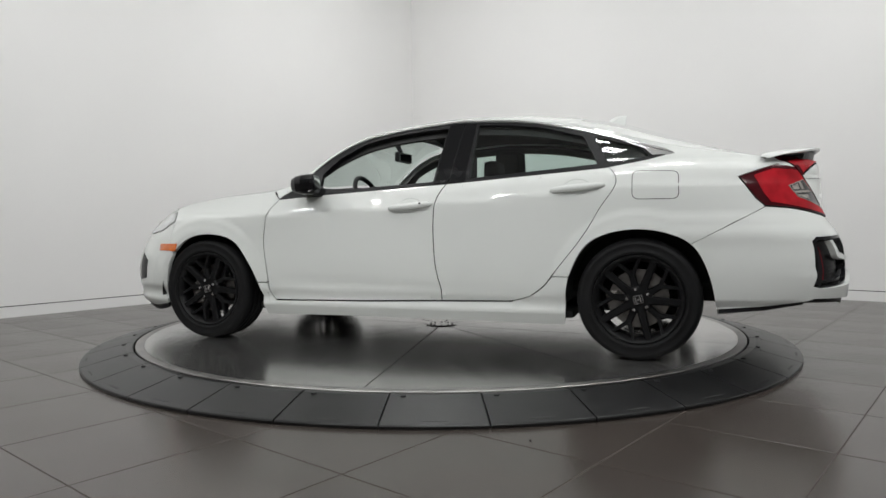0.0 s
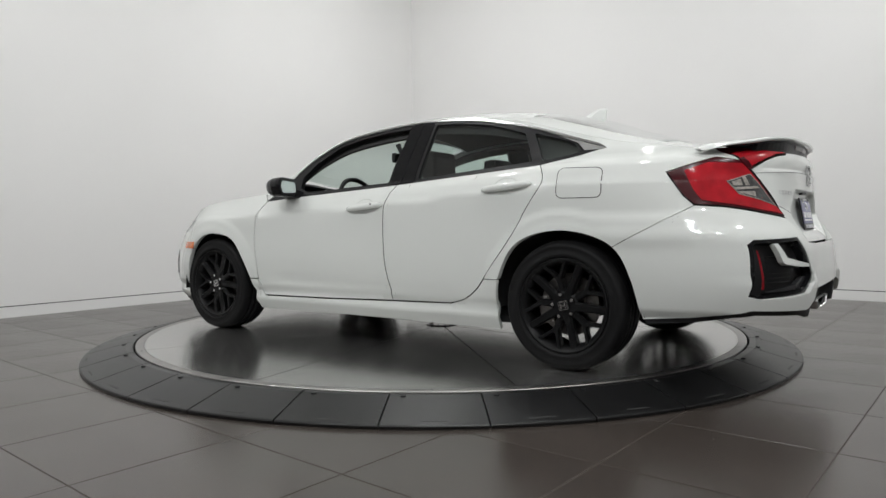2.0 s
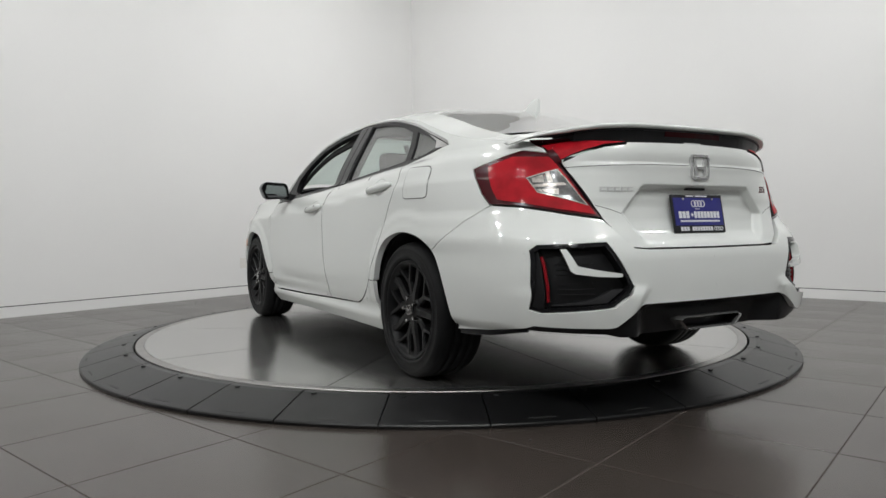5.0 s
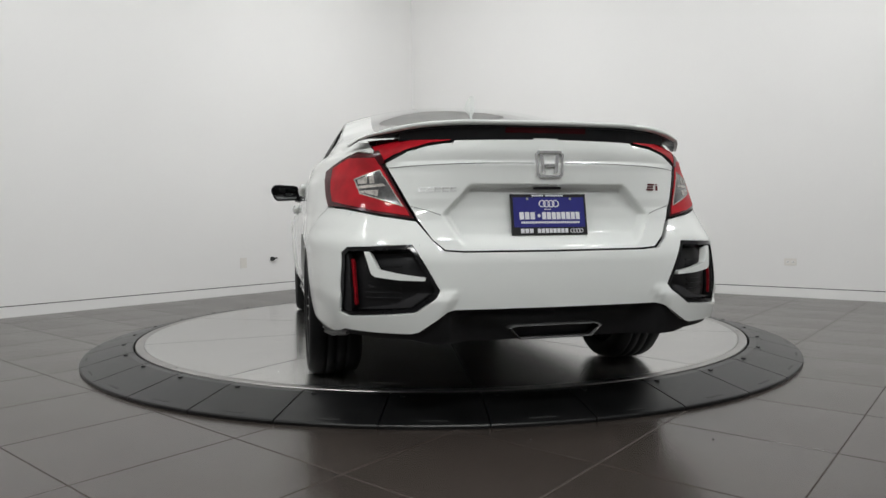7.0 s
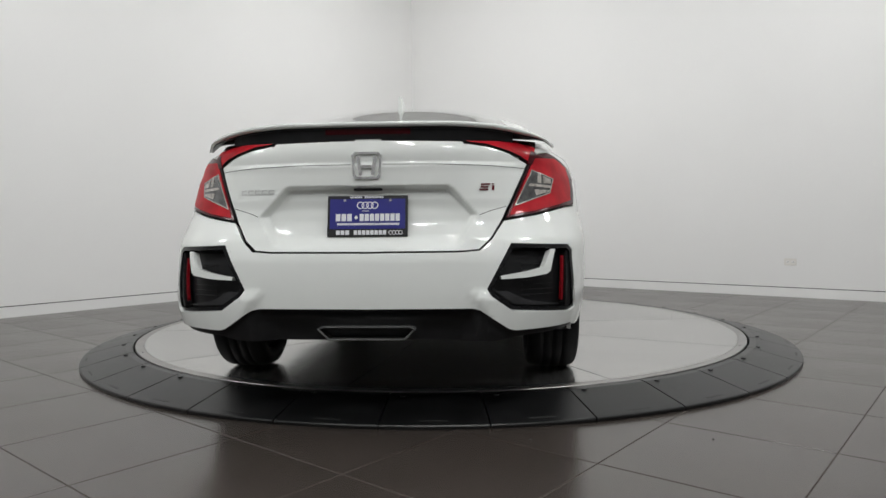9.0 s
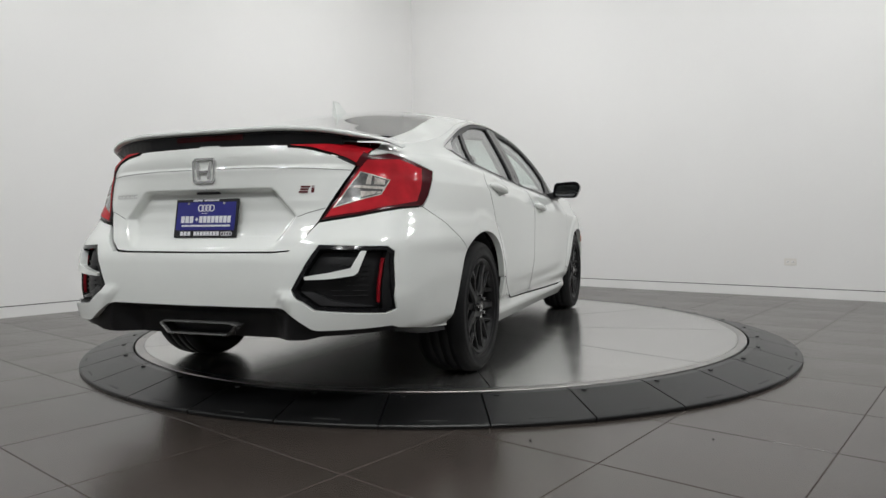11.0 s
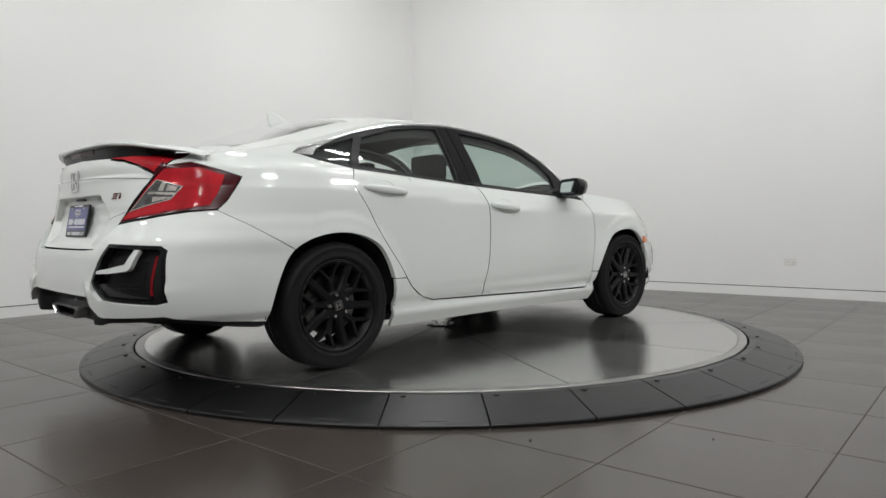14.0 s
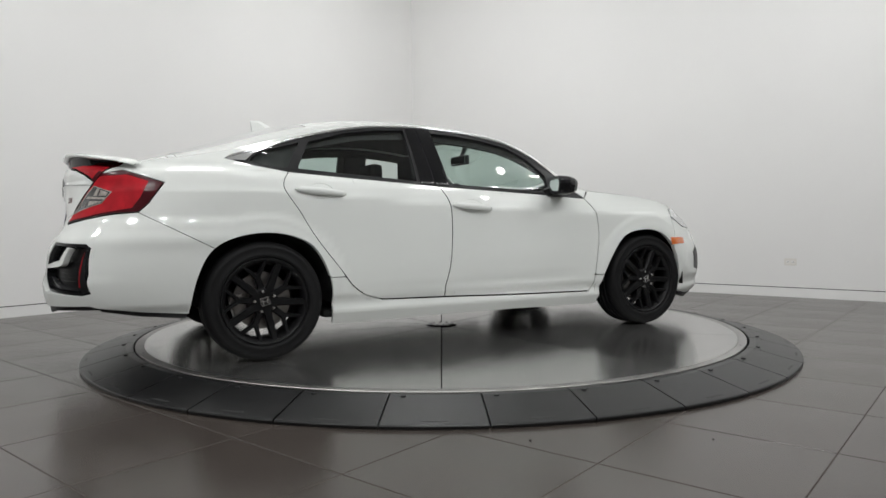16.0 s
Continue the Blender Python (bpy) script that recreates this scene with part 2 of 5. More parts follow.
rim = new("ramp_ring")
tagged(rim, "black rubber ramp ring of bolted segments round the turntable", "ramp")
STEP = 2 * math.pi / 33
JOINT = radians(-96.25)
# black sheet added under the segments to keep their joints dark
bm = bmesh.new()
ring_profile(bm, [(DISC_R + 0.004, 0.0015), (DISC_R + 0.004, 0.003), (RIM_R - 0.02, 0.003), (RIM_R - 0.02, 0.0015)], 132)
part("bed", bm, M_GAP, rim)
for k in range(33):
    a0, a1 = JOINT + k * STEP + 0.0016, JOINT + (k + 1) * STEP - 0.0016
    bm = bmesh.new()
    rows = ring_profile(bm, [(DISC_R + 0.012, 0.004), (DISC_R + 0.012, TABLE_Z - 0.004), (DISC_R + 0.016, TABLE_Z - 0.001), (DISC_R + 0.05, TABLE_Z - 0.002),
                             (RIM_R - 0.012, 0.022), (RIM_R - 0.003, 0.019), (RIM_R, 0.014), (RIM_R - 0.002, 0.001)], 8, a0, a1)
    bm.faces.new(rows[0])
    bm.faces.new(rows[-1][::-1])
    seg = part("segment", bm, M_RUBBER, rim)
    a = a0 + 0.028
    r = DISC_R + 0.066
    bm = bmesh.new()
    bmesh.ops.create_cone(bm, cap_ends=True, segments=14, radius1=0.013, radius2=0.011, depth=0.006,
                          matrix=pose(r * math.cos(a), r * math.sin(a), TABLE_Z - 0.003))
    part("bolt", bm, M_BLACK, rim)
    # moulded mark near the outer edge
    a = (a0 + a1) / 2
    bm = bmesh.new()
    add_box(bm, -0.005, 0.005, -0.055, 0.055, -0.001, 0.0012, Matrix.Rotation(a, 4, "Z") @ pose(RIM_R - 0.035, 0, 0.0272, 0, 12.9, 0))
    part("moulded_mark", bm, M_MARK, rim, "lighter grey moulded mark")


# ---- car materials ----
M_PAINT = mat("white_pearl_paint", (0.765, 0.785, 0.76), 0.5, coat=1.0, spec=0.3, vary=0.012, vary_scale=1.5)
M_GLOSSBLACK = mat("gloss_black", (0.008, 0.008, 0.009), 0.14, spec=0.35, vary=0.2, vary_scale=12)
M_TRIMBLACK = mat("satin_black_trim", (0.012, 0.012, 0.013), 0.36, spec=0.3, bump=0.1, bump_scale=400, vary=0.15, vary_scale=15)
M_TYRE = mat("tyre_rubber", (0.007, 0.007, 0.0075), 0.60, spec=0.24, bump=0.3, bump_scale=220, vary=0.25, vary_scale=9, rough_vary=0.08)
M_WHEEL = mat("matte_black_alloy", (0.006, 0.006, 0.0065), 0.38, spec=0.24, vary=0.2, vary_scale=18)
M_CHROME = mat("chrome", (0.78, 0.78, 0.78), 0.08, metal=1.0, vary=0.05, vary_scale=8)
M_SATIN = mat("satin_silver", (0.62, 0.62, 0.62), 0.22, metal=1.0, vary=0.05, vary_scale=8)
M_FINISHER = mat("polished_finisher", (0.72, 0.72, 0.72), 0.2, metal=0.85, vary=0.05, vary_scale=8)
# black ledge lightened to grey, painting in the floor's reflection
M_LEDGE = mat("ledge_floor_sheen", (0.035, 0.035, 0.037), 0.2, vary=0.15, vary_scale=12)
M_BRAKE = mat("brake_iron", (0.22, 0.21, 0.20), 0.35, metal=1.0, vary=0.2, vary_scale=30)
M_UNDER = mat("underbody_black", (0.012, 0.012, 0.012), 0.75, vary=0.3, vary_scale=10)
M_RED = mat("red_lens", (0.40, 0.006, 0.014), 0.5, vary=0.25, vary_scale=14, spec=0.15, coat=0.12)
M_REFLECTOR = mat("red_reflector", (0.26, 0.006, 0.012), 0.3, vary=0.3, vary_scale=60, spec=0.3)
M_FACET = mat("lamp_reflector", (0.42, 0.39, 0.36), 0.25, metal=0.3, vary=0.35, vary_scale=60)
M_LETTER = mat("silver_lettering", (0.60, 0.605, 0.60), 0.35, metal=0.5, vary=0.04, vary_scale=30)
M_REDDARK = mat("dark_red_lens", (0.055, 0.003, 0.006), 0.22, spec=0.25, vary=0.15, vary_scale=16)
M_CLEAR = mat("clear_lens", (0.10, 0.10, 0.10), 0.2, metal=0.4, coat=0.6, bump=0.3, bump_scale=45, vary=0.4, vary_scale=40)
M_HEADLIGHT = mat("headlight_lens", (0.60, 0.61, 0.61), 0.12, coat=0.8, vary=0.08, vary_scale=20)
M_AMBER = mat("amber_lens", (0.75, 0.16, 0.01), 0.18, coat=1.0, vary=0.15, vary_scale=40)
M_FABRIC = mat("black_cloth", (0.016, 0.016, 0.018), 0.85, bump=0.4, bump_scale=500, vary=0.2, vary_scale=12)
M_LINER = mat("roof_liner", (0.05, 0.05, 0.05), 0.9, bump=0.2, bump_scale=500, vary=0.1, vary_scale=6)
M_PLATEBLUE = mat("blue_plate", (0.020, 0.022, 0.20), 0.3, coat=0.5, vary=0.08, vary_scale=14)
M_PRINT = mat("white_print", (0.75, 0.75, 0.78), 0.4, vary=0.03, vary_scale=60)
M_BADGERED = mat("dark_red_badge", (0.11, 0.012, 0.018), 0.25, coat=0.6)
M_MIRROR = mat("mirror_glass", (0.86, 0.88, 0.90), 0.02, metal=1.0)


def glass(name, tint, gloss=0.9, rise=3.5, least=0.05):
    """Thin tinted pane: clear through, glossy by its angle."""
    m = bpy.data.materials.new(name)
    m.use_nodes = True
    nt = m.node_tree
    nt.nodes.remove(nt.nodes["Principled BSDF"])
    out = nt.nodes["Material Output"]
    tr = nt.nodes.new("ShaderNodeBsdfTransparent")
    tr.inputs[0].default_value = (*tint, 1)
    gl = nt.nodes.new("ShaderNodeBsdfGlossy")
    gl.inputs[0].default_value = (gloss, gloss, gloss, 1)
    gl.inputs["Roughness"].default_value = 0.015
    lw = nt.nodes.new("ShaderNodeLayerWeight")
    lw.inputs[0].default_value = 0.5
    power = nt.nodes.new("ShaderNodeMath")
    power.operation = "POWER"
    power.inputs[1].default_value = rise
    fr = nt.nodes.new("ShaderNodeMath")
    fr.operation = "MULTIPLY_ADD"
    fr.inputs[1].default_value, fr.inputs[2].default_value = 0.95 - least, least
    nt.links.new(lw.outputs["Facing"], power.inputs[0])
    nt.links.new(power.outputs[0], fr.inputs[0])
    mx = nt.nodes.new("ShaderNodeMixShader")
    nt.links.new(fr.outputs[0], mx.inputs[0])
    nt.links.new(tr.outputs[0], mx.inputs[1])
    nt.links.new(gl.outputs[0], mx.inputs[2])
    nt.links.new(mx.outputs[0], out.inputs[0])
    return m


M_GLASS = glass("side_glass", (0.76, 0.86, 0.82))
M_REARGLASS = glass("tinted_rear_glass", (0.74, 0.83, 0.80), 0.9, 3.0)
M_BACKLIGHT = glass("raked_rear_glass", (0.74, 0.84, 0.82), 0.97, 1.0, 0.45)


# ---- car body surface ----
from mathutils.geometry import tessellate_polygon


# car space: x ahead, y to its left, z up from the wheels' ground; wheelbase 2.70 m
def smooth_tab(tab):
    """A smooth curve through knots (x, y), with no overshoot."""
    xs, ys = [p[0] for p in tab], [p[1] for p in tab]
    n = len(xs)
    s = [(ys[i + 1] - ys[i]) / (xs[i + 1] - xs[i]) for i in range(n - 1)]
    m = [s[0]] + [0 if s[i - 1] * s[i] <= 0 else 2 * s[i - 1] * s[i] / (s[i - 1] + s[i]) for i in range(1, n - 1)] + [s[-1]]

    def f(x):
        if x <= xs[0]:
            return ys[0]
        if x >= xs[-1]:
            return ys[-1]
        i = 0
        while xs[i + 1] < x:
            i += 1
        h = xs[i + 1] - xs[i]
        t = (x - xs[i]) / h
        return (1 + 2 * t) * (1 - t) ** 2 * ys[i] + t * (1 - t) ** 2 * h * m[i] + t * t * (3 - 2 * t) * ys[i + 1] + t * t * (t - 1) * h * m[i + 1]
    return f


BELT = smooth_tab([(-1.9, 1.09), (-1.5, 1.06), (-1.0, 1.03), (-0.165, 0.968), (0.63, 0.925), (1.3, 0.90), (2.2, 0.85)])
PROF = smooth_tab([(0.15, 0.79), (0.20, 0.825), (0.24, 0.85), (0.285, 0.842), (0.33, 0.868), (0.42, 0.878), (0.55, 0.886), (0.70, 0.888), (0.79, 0.889), (0.835, 0.887),
                   (0.855, 0.878), (0.91, 0.853), (0.95, 0.822), (0.968, 0.797), (1.05, 0.765), (1.226, 0.674), (1.36, 0.595), (1.45, 0.53)])
XR = smooth_tab([(0.15, -2.30), (0.22, -2.36), (0.30, -2.39), (0.45, -2.395), (0.58, -2.387), (0.66, -2.362), (0.75, -2.312), (0.84, -2.29),
                 (0.92, -2.29), (1.0, -2.297), (1.04, -2.29), (1.1, -2.26), (1.4, -2.0)])
NR = smooth_tab([(0.2, 4.2), (0.45, 4.7), (0.62, 4.4), (0.75, 3.9), (0.95, 3.1), (1.1, 3.0)])
XF = smooth_tab([(0.15, 2.14), (0.25, 2.25), (0.45, 2.26), (0.65, 2.20), (0.8, 2.07), (0.95, 1.90)])
NF = smooth_tab([(0.2, 2.9), (0.45, 2.8), (0.65, 2.5), (0.8, 2.25), (0.95, 2.3)])
XS, XSF, STRETCH = -1.2, 1.25, 1.0
RAIL = smooth_tab([(-2.3, 1.046), (-2.05, 1.055), (-1.8, 1.085), (-1.524, 1.135), (-1.288, 1.198), (-1.067, 1.262), (-0.813, 1.312), (-0.609, 1.338), (-0.337, 1.350),
                   (-0.074, 1.334), (0.109, 1.312), (0.292, 1.273), (0.468, 1.190), (0.602, 1.088), (0.72, 1.0), (0.85, 0.945), (1.0, 0.930), (1.3, 0.905), (1.6, 0.858),
                   (1.9, 0.765), (2.2, 0.68)])
CROWN = smooth_tab([(-2.3, 1.052), (-2.03, 1.085), (-1.808, 1.140), (-1.514, 1.236), (-1.237, 1.330), (-0.915, 1.388), (-0.644, 1.412), (-0.3, 1.414), (0.085, 1.385),
                    (0.361, 1.330), (0.566, 1.245), (0.736, 1.13), (0.866, 1.045), (0.95, 1.0), (1.086, 0.985), (1.452, 0.945), (1.739, 0.895), (2.02, 0.80), (2.25, 0.70)])
HUB_Z, ARCH_R = 0.3225, 0.362


def ease(t):
    t = min(1.0, max(0.0, t))
    return t * t * (3 - 2 * t)


def half(x, z):
    """Half width of the body beside the doors."""
    s = BELT(x) - 0.968
    k = min(1.0, max(0.0, (z - 0.55) / (0.35 + s))) * (1 - ease((z - 0.90 - s) / 0.16))
    w = PROF(z - s * k)
    if z < 0.85:
        for cx in (-1.35, 1.35):
            r = math.hypot(x - cx, z - HUB_Z)
            w += (0.008 * math.exp(-((r - 0.37) / 0.04) ** 2) + 0.009 * ease((0.485 - r) / 0.05)) * ease((z - 0.26) / 0.2)
    # crease that rises towards the rear over the sill
    w -= 0.008 * math.exp(-((z - 0.36 - 0.03 * x) / 0.035) ** 2) * ease((0.9 - abs(x + 0.05)) / 0.3)
    return w


def wrap(u, z):
    """The wrap-round surface of the left half: u runs from the nose (-) past the doors to the tail's middle."""
    if -XSF <= u <= -XS:
        return Vector((-u, half(-u, z), z))
    tail = u > -XS
    n = NR(z) if tail else NF(z)
    th = (u + XS) / STRETCH if tail else (-XSF - u) / STRETCH
    s, c = math.sin(th), math.cos(th)
    r = (abs(s) ** n + abs(c) ** n) ** (-1 / n)
    x = XS - (XS - XR(z)) * s * r if tail else XSF + (XF(z) - XSF) * s * r
    return Vector((x, half(min(1.9, max(-1.5, x)), z) * c * r, z))


def ux(x, z):
    """Surface coordinates of the point of the side at x, z."""
    if x < XS:
        n, t = NR(z), min(1.0, (XS - x) / (XS - XR(z)))
        return (-XS + STRETCH * math.atan2(t, (1 - t ** n) ** (1 / n)), z)
    if x > XSF:
        n, t = NF(z), min(1.0, (x - XSF) / (XF(z) - XSF))
        return (-XSF - STRETCH * math.atan2(t, (1 - t ** n) ** (1 / n)), z)
    return (-x, z)


def uy(y, z):
    """Surface coordinates of the point of the tail at y, z."""
    n, t = NR(z), min(1.0, max(0.0, y / half(-1.5, z)))
    return (-XS + STRETCH * math.atan2((1 - t ** n) ** (1 / n), t), z)


def ufront(y, z):
    n, t = NF(z), min(1.0, max(0.0, y / half(1.9, z)))
    return (-XSF - STRETCH * math.atan2((1 - t ** n) ** (1 / n), t), z)


U_TAIL, U_NOSE = -XS + STRETCH * math.pi / 2, -XSF - STRETCH * math.pi / 2


def top(u, v):
    """The upper surface: u = -x, v from the rail (0) to the middle line (1)."""
    x = -u
    zr, zc = RAIL(x), CROWN(x)
    a, _ = ux(x, zr)
    yr = wrap(a, zr).y
    return Vector((x, yr * (1 - v), zr + (zc - zr) * (1 - abs(1 - v) ** 2.4)))


def normal(F, u, v, e=0.004):
    d1 = F(u + e, v) - F(u - e, v)
    d2 = F(u, v + e) - F(u, v - e)
    n = d1.cross(d2)
    return n.normalized() if n.length > 1e-12 else Vector((0, 0, 1))


def clip_cell(poly, a0, a1, b0, b1):
    for axis, lim, keep in ((0, a0, 1), (0, a1, -1), (1, b0, 1), (1, b1, -1)):
        out = []
        for i, p in enumerate(poly):
            q = poly[i - 1]
            pi, qi = (p[axis] - lim) * keep >= 0, (q[axis] - lim) * keep >= 0
            if pi != qi:
                t = (lim - q[axis]) / (p[axis] - q[axis])
                out.append((q[0] + (p[0] - q[0]) * t, q[1] + (p[1] - q[1]) * t))
            if pi:
                out.append(p)
        poly = out
        if len(poly) < 3:
            return []
    return poly


def inset(poly, d):
    """Moves the outline in by d (out when negative)."""
    n = len(poly)
    area = sum(poly[i - 1][0] * poly[i][1] - poly[i][0] * poly[i - 1][1] for i in range(n))
    s = d if area > 0 else -d
    out = []
    for i in range(n):
        (ax, ay), (bx, by), (cx, cy) = poly[i - 1], poly[i], poly[(i + 1) % n]
        n1 = Vector((-(by - ay), bx - ax))
        n2 = Vector((-(cy - by), cx - bx))
        n1 = n1.normalized() if n1.length > 1e-9 else n1
        n2 = n2.normalized() if n2.length > 1e-9 else n2
        m = n1 + n2
        if m.length < 1e-6:
            out.append((bx, by))
            continue
        m.normalize()
        k = s / max(0.45, m.dot(n2))
        out.append((bx + m.x * k, by + m.y * k))
    return out


def rounded(poly, r, n=4):
    """Rounds the corners of an outline by r."""
    out = []
    k = len(poly)
    for i in range(k):
        a, b, c = Vector(poly[i - 1]), Vector(poly[i]), Vector(poly[(i + 1) % k])
        p = b + (a - b).normalized() * min(r, (a - b).length * 0.45)
        q = b + (c - b).normalized() * min(r, (c - b).length * 0.45)
        for j in range(n + 1):
            t = j / n
            w = p * (1 - t) ** 2 + b * 2 * t * (1 - t) + q * t * t
            out.append((w.x, w.y))
    return out


def spline(pts, n=5):
    """A smooth open line through points."""
    out = []
    k = len(pts)
    P = [Vector(p) for p in pts]
    for i in range(k - 1):
        p0, p1, p2, p3 = P[max(0, i - 1)], P[i], P[i + 1], P[min(k - 1, i + 2)]
        for j in range(n):
            t = j / n
            w = 0.5 * (2 * p1 + (p2 - p0) * t + (2 * p0 - 5 * p1 + 4 * p2 - p3) * t * t + (3 * p1 - p0 - 3 * p2 + p3) * t ** 3)
            out.append((w.x, w.y))
    return out + [tuple(P[-1])]


def inside(p, loops):
    hit = False
    for loop in loops:
        for i, a in enumerate(loop):
            b = loop[i - 1]
            if (a[1] > p[1]) != (b[1] > p[1]) and p[0] < (b[0] - a[0]) * (p[1] - a[1]) / (b[1] - a[1]) + a[0]:
                hit = not hit
    return hit


def panel(name, poly, material, parent, label="", F=wrap, cell=0.032, lift=0.0, depth=0.02, flip=False, both=False, gap=0.0, bend=None, holes=(), seam=None):
    """A sheet cut out of a surface along an outline, with its edges turned in by depth. flip: the car's right side;
    both: mirrored over the middle in one mesh.
    bend: an extra shift of the point, by surface coordinates; seam: a material for the turned-in edges, near-black to
    paint a seam's shade."""
    area = lambda q: sum(q[i - 1][0] * q[i][1] - q[i][0] * q[i - 1][1] for i in range(len(q)))
    mid = (lambda p: abs(p[1] - 1) < 1e-6) if F is top else (lambda p: abs(p[0] - U_TAIL) < 1e-6 or abs(p[0] - U_NOSE) < 1e-6)
    if gap:
        poly = [((q[0], p[1]) if F is top else (p[0], q[1])) if mid(p) else q for p, q in zip(poly, inset(poly, gap))]
    if area(poly) < 0:
        poly = poly[::-1]
    loops = [poly] + [h if area(h) < 0 else h[::-1] for h in holes]
    cv = cell if F is not top else 0.05
    fines = []
    for loop in loops:
        fine = []
        for i, p in enumerate(loop):
            q = loop[(i + 1) % len(loop)]
            k = max(1, math.ceil(math.hypot(q[0] - p[0], q[1] - p[1]) / min(cell, cv)))
            fine += [(p[0] + (q[0] - p[0]) * j / k, p[1] + (q[1] - p[1]) * j / k) for j in range(k)]
        fines.append(fine)

    def place(a, b):
        w = F(a, b)
        if bend:
            w = w + bend(a, b, w)
        return w

    index, verts, norms, faces = {}, [], [], []

    def vert(p):
        key = (round(p[0], 5), round(p[1], 5))
        if key not in index:
            nrm = normal(place, *p)
            index[key] = len(verts)
            verts.append(place(*p) + nrm * lift)
            norms.append(nrm)
        return index[key]

    def face(pts):
        ids = []
        for p in pts:
            k = vert(p)
            if k not in ids:
                ids.append(k)
        if len(ids) > 2:
            faces.append(ids)

    flat = [p for f in fines for p in f]
    tris = []
    for t in tessellate_polygon([[Vector((p[0], p[1], 0)) for p in f] for f in fines]):
        q = [flat[i] for i in t]
        c = area(q)
        if abs(c) > 1e-10:
            tris.append(q if c > 0 else q[::-1])
    boxes = [(min(p[0] for p in q), max(p[0] for p in q), min(p[1] for p in q), max(p[1] for p in q)) for q in tris]
    edge_cells = set()
    for f in fines:
        for i, p in enumerate(f):
            q = f[(i + 1) % len(f)]
            for t in (0, 0.2, 0.4, 0.6, 0.8, 1):
                edge_cells.add((math.floor((p[0] + (q[0] - p[0]) * t) / cell), math.floor((p[1] + (q[1] - p[1]) * t) / cv)))
    us, vs = [p[0] for p in poly], [p[1] for p in poly]
    for j in range(math.floor(min(vs) / cv), math.ceil(max(vs) / cv) + 1):
        for i in range(math.floor(min(us) / cell), math.ceil(max(us) / cell) + 1):
            a0, a1, b0, b1 = i * cell, (i + 1) * cell, j * cv, (j + 1) * cv
            if (i, j) not in edge_cells:
                if inside((a0 + cell * 0.5, b0 + cv * 0.5), fines):
                    face([(a0, b0), (a1, b0), (a1, b1), (a0, b1)])
                continue
            for q, (c0, c1, d0, d1) in zip(tris, boxes):
                if c1 > a0 and c0 < a1 and d1 > b0 and d0 < b1:
                    c = clip_cell(q, a0, a1, b0, b1)
                    if c:
                        face(c)
    # turned-in edges
    sheet = len(faces)
    if depth:
        for f in fines:
            hi, lo = [], []
            for p in f:
                nrm = normal(place, *p)
                w = place(*p)
                hi.append(len(verts))
                lo.append(len(verts) + 1)
                verts += [w + nrm * lift, w + nrm * (lift - depth)]
                norms += [Vector((0, 0, 0))] * 2
            for i, p in enumerate(f):
                k = (i + 1) % len(f)
                if not (mid(p) and mid(f[k])):
                    faces.append([hi[k], hi[i], lo[i], lo[k]])
    turned = len(faces)
    if both:
        n = len(verts)
        verts += [Vector((v.x, -v.y, v.z)) for v in verts]
        norms += [Vector((v.x, -v.y, v.z)) for v in norms]
        faces += [[i + n for i in f[::-1]] for f in faces]
    elif flip:
        verts = [Vector((v.x, -v.y, v.z)) for v in verts]
        norms = [Vector((v.x, -v.y, v.z)) for v in norms]
        faces = [f[::-1] for f in faces]
    me = bpy.data.meshes.new(name)
    me.from_pydata([tuple(v) for v in verts], [], faces)
    me.shade_smooth()
    me.normals_split_custom_set_from_vertices([tuple(v) for v in norms])
    me.materials.append(material)
    if seam:
        me.materials.append(seam)
        me.polygons.foreach_set("material_index", [int(i % turned >= sheet) for i in range(len(faces))])
    ob = new(name, me)
    ob.parent = parent
    if label:
        tagged(ob, label)
    return ob


# ---- car: sheet panels ----
CAR_AT = Vector((-0.0854, 0.1233, 0.0))
car = new("car")
car.location = (0, 0, TABLE_Z)
tagged(car, "white four-door sports sedan with black wheels on the turntable", "car")


def line_x(pts, n=4):
    """Side outline points (x, z) to surface coordinates, with points between them."""
    out = []
    for (a, b), (c, d) in zip(pts, pts[1:]):
        out += [ux(a + (c - a) * i / n, b + (d - b) * i / n) for i in range(n)]
    return out + [ux(*pts[-1])]


def line_y(pts, n=4):
    out = []
    for (a, b), (c, d) in zip(pts, pts[1:]):
        out += [uy(a + (c - a) * i / n, b + (d - b) * i / n) for i in range(n)]
    return out + [uy(*pts[-1])]


def arc_xz(cx, cz, r, a0, a1, n=18):
    return [(cx + r * math.cos(radians(a0 + (a1 - a0) * i / n)), cz + r * math.sin(radians(a0 + (a1 - a0) * i / n))) for i in range(n + 1)]


def rail_line(x0, x1, n=16, drop=0.0):
    return [(x0 + (x1 - x0) * i / n, RAIL(x0 + (x1 - x0) * i / n) - drop) for i in range(n + 1)]


DOOR_FRONT = spline([(0.815, 0.890), (0.87, 0.815), (0.891, 0.727), (0.902, 0.621), (0.894, 0.516), (0.88, 0.374), (0.868, 0.295), (0.84, 0.265)])
B_SEAM = spline([(-0.282, 0.957), (-0.235, 0.863), (-0.221, 0.718), (-0.225, 0.556), (-0.236, 0.459), (-0.26, 0.345), (-0.255, 0.287)])
DOOR_REAR = spline([(-0.667, 0.295), (-0.768, 0.325), (-0.848, 0.38), (-0.895, 0.437), (-1.064, 0.651), (-1.153, 0.799), (-1.225, 0.902), (-1.238, 0.952), (-1.223, 0.992), (-1.195, 1.023)])
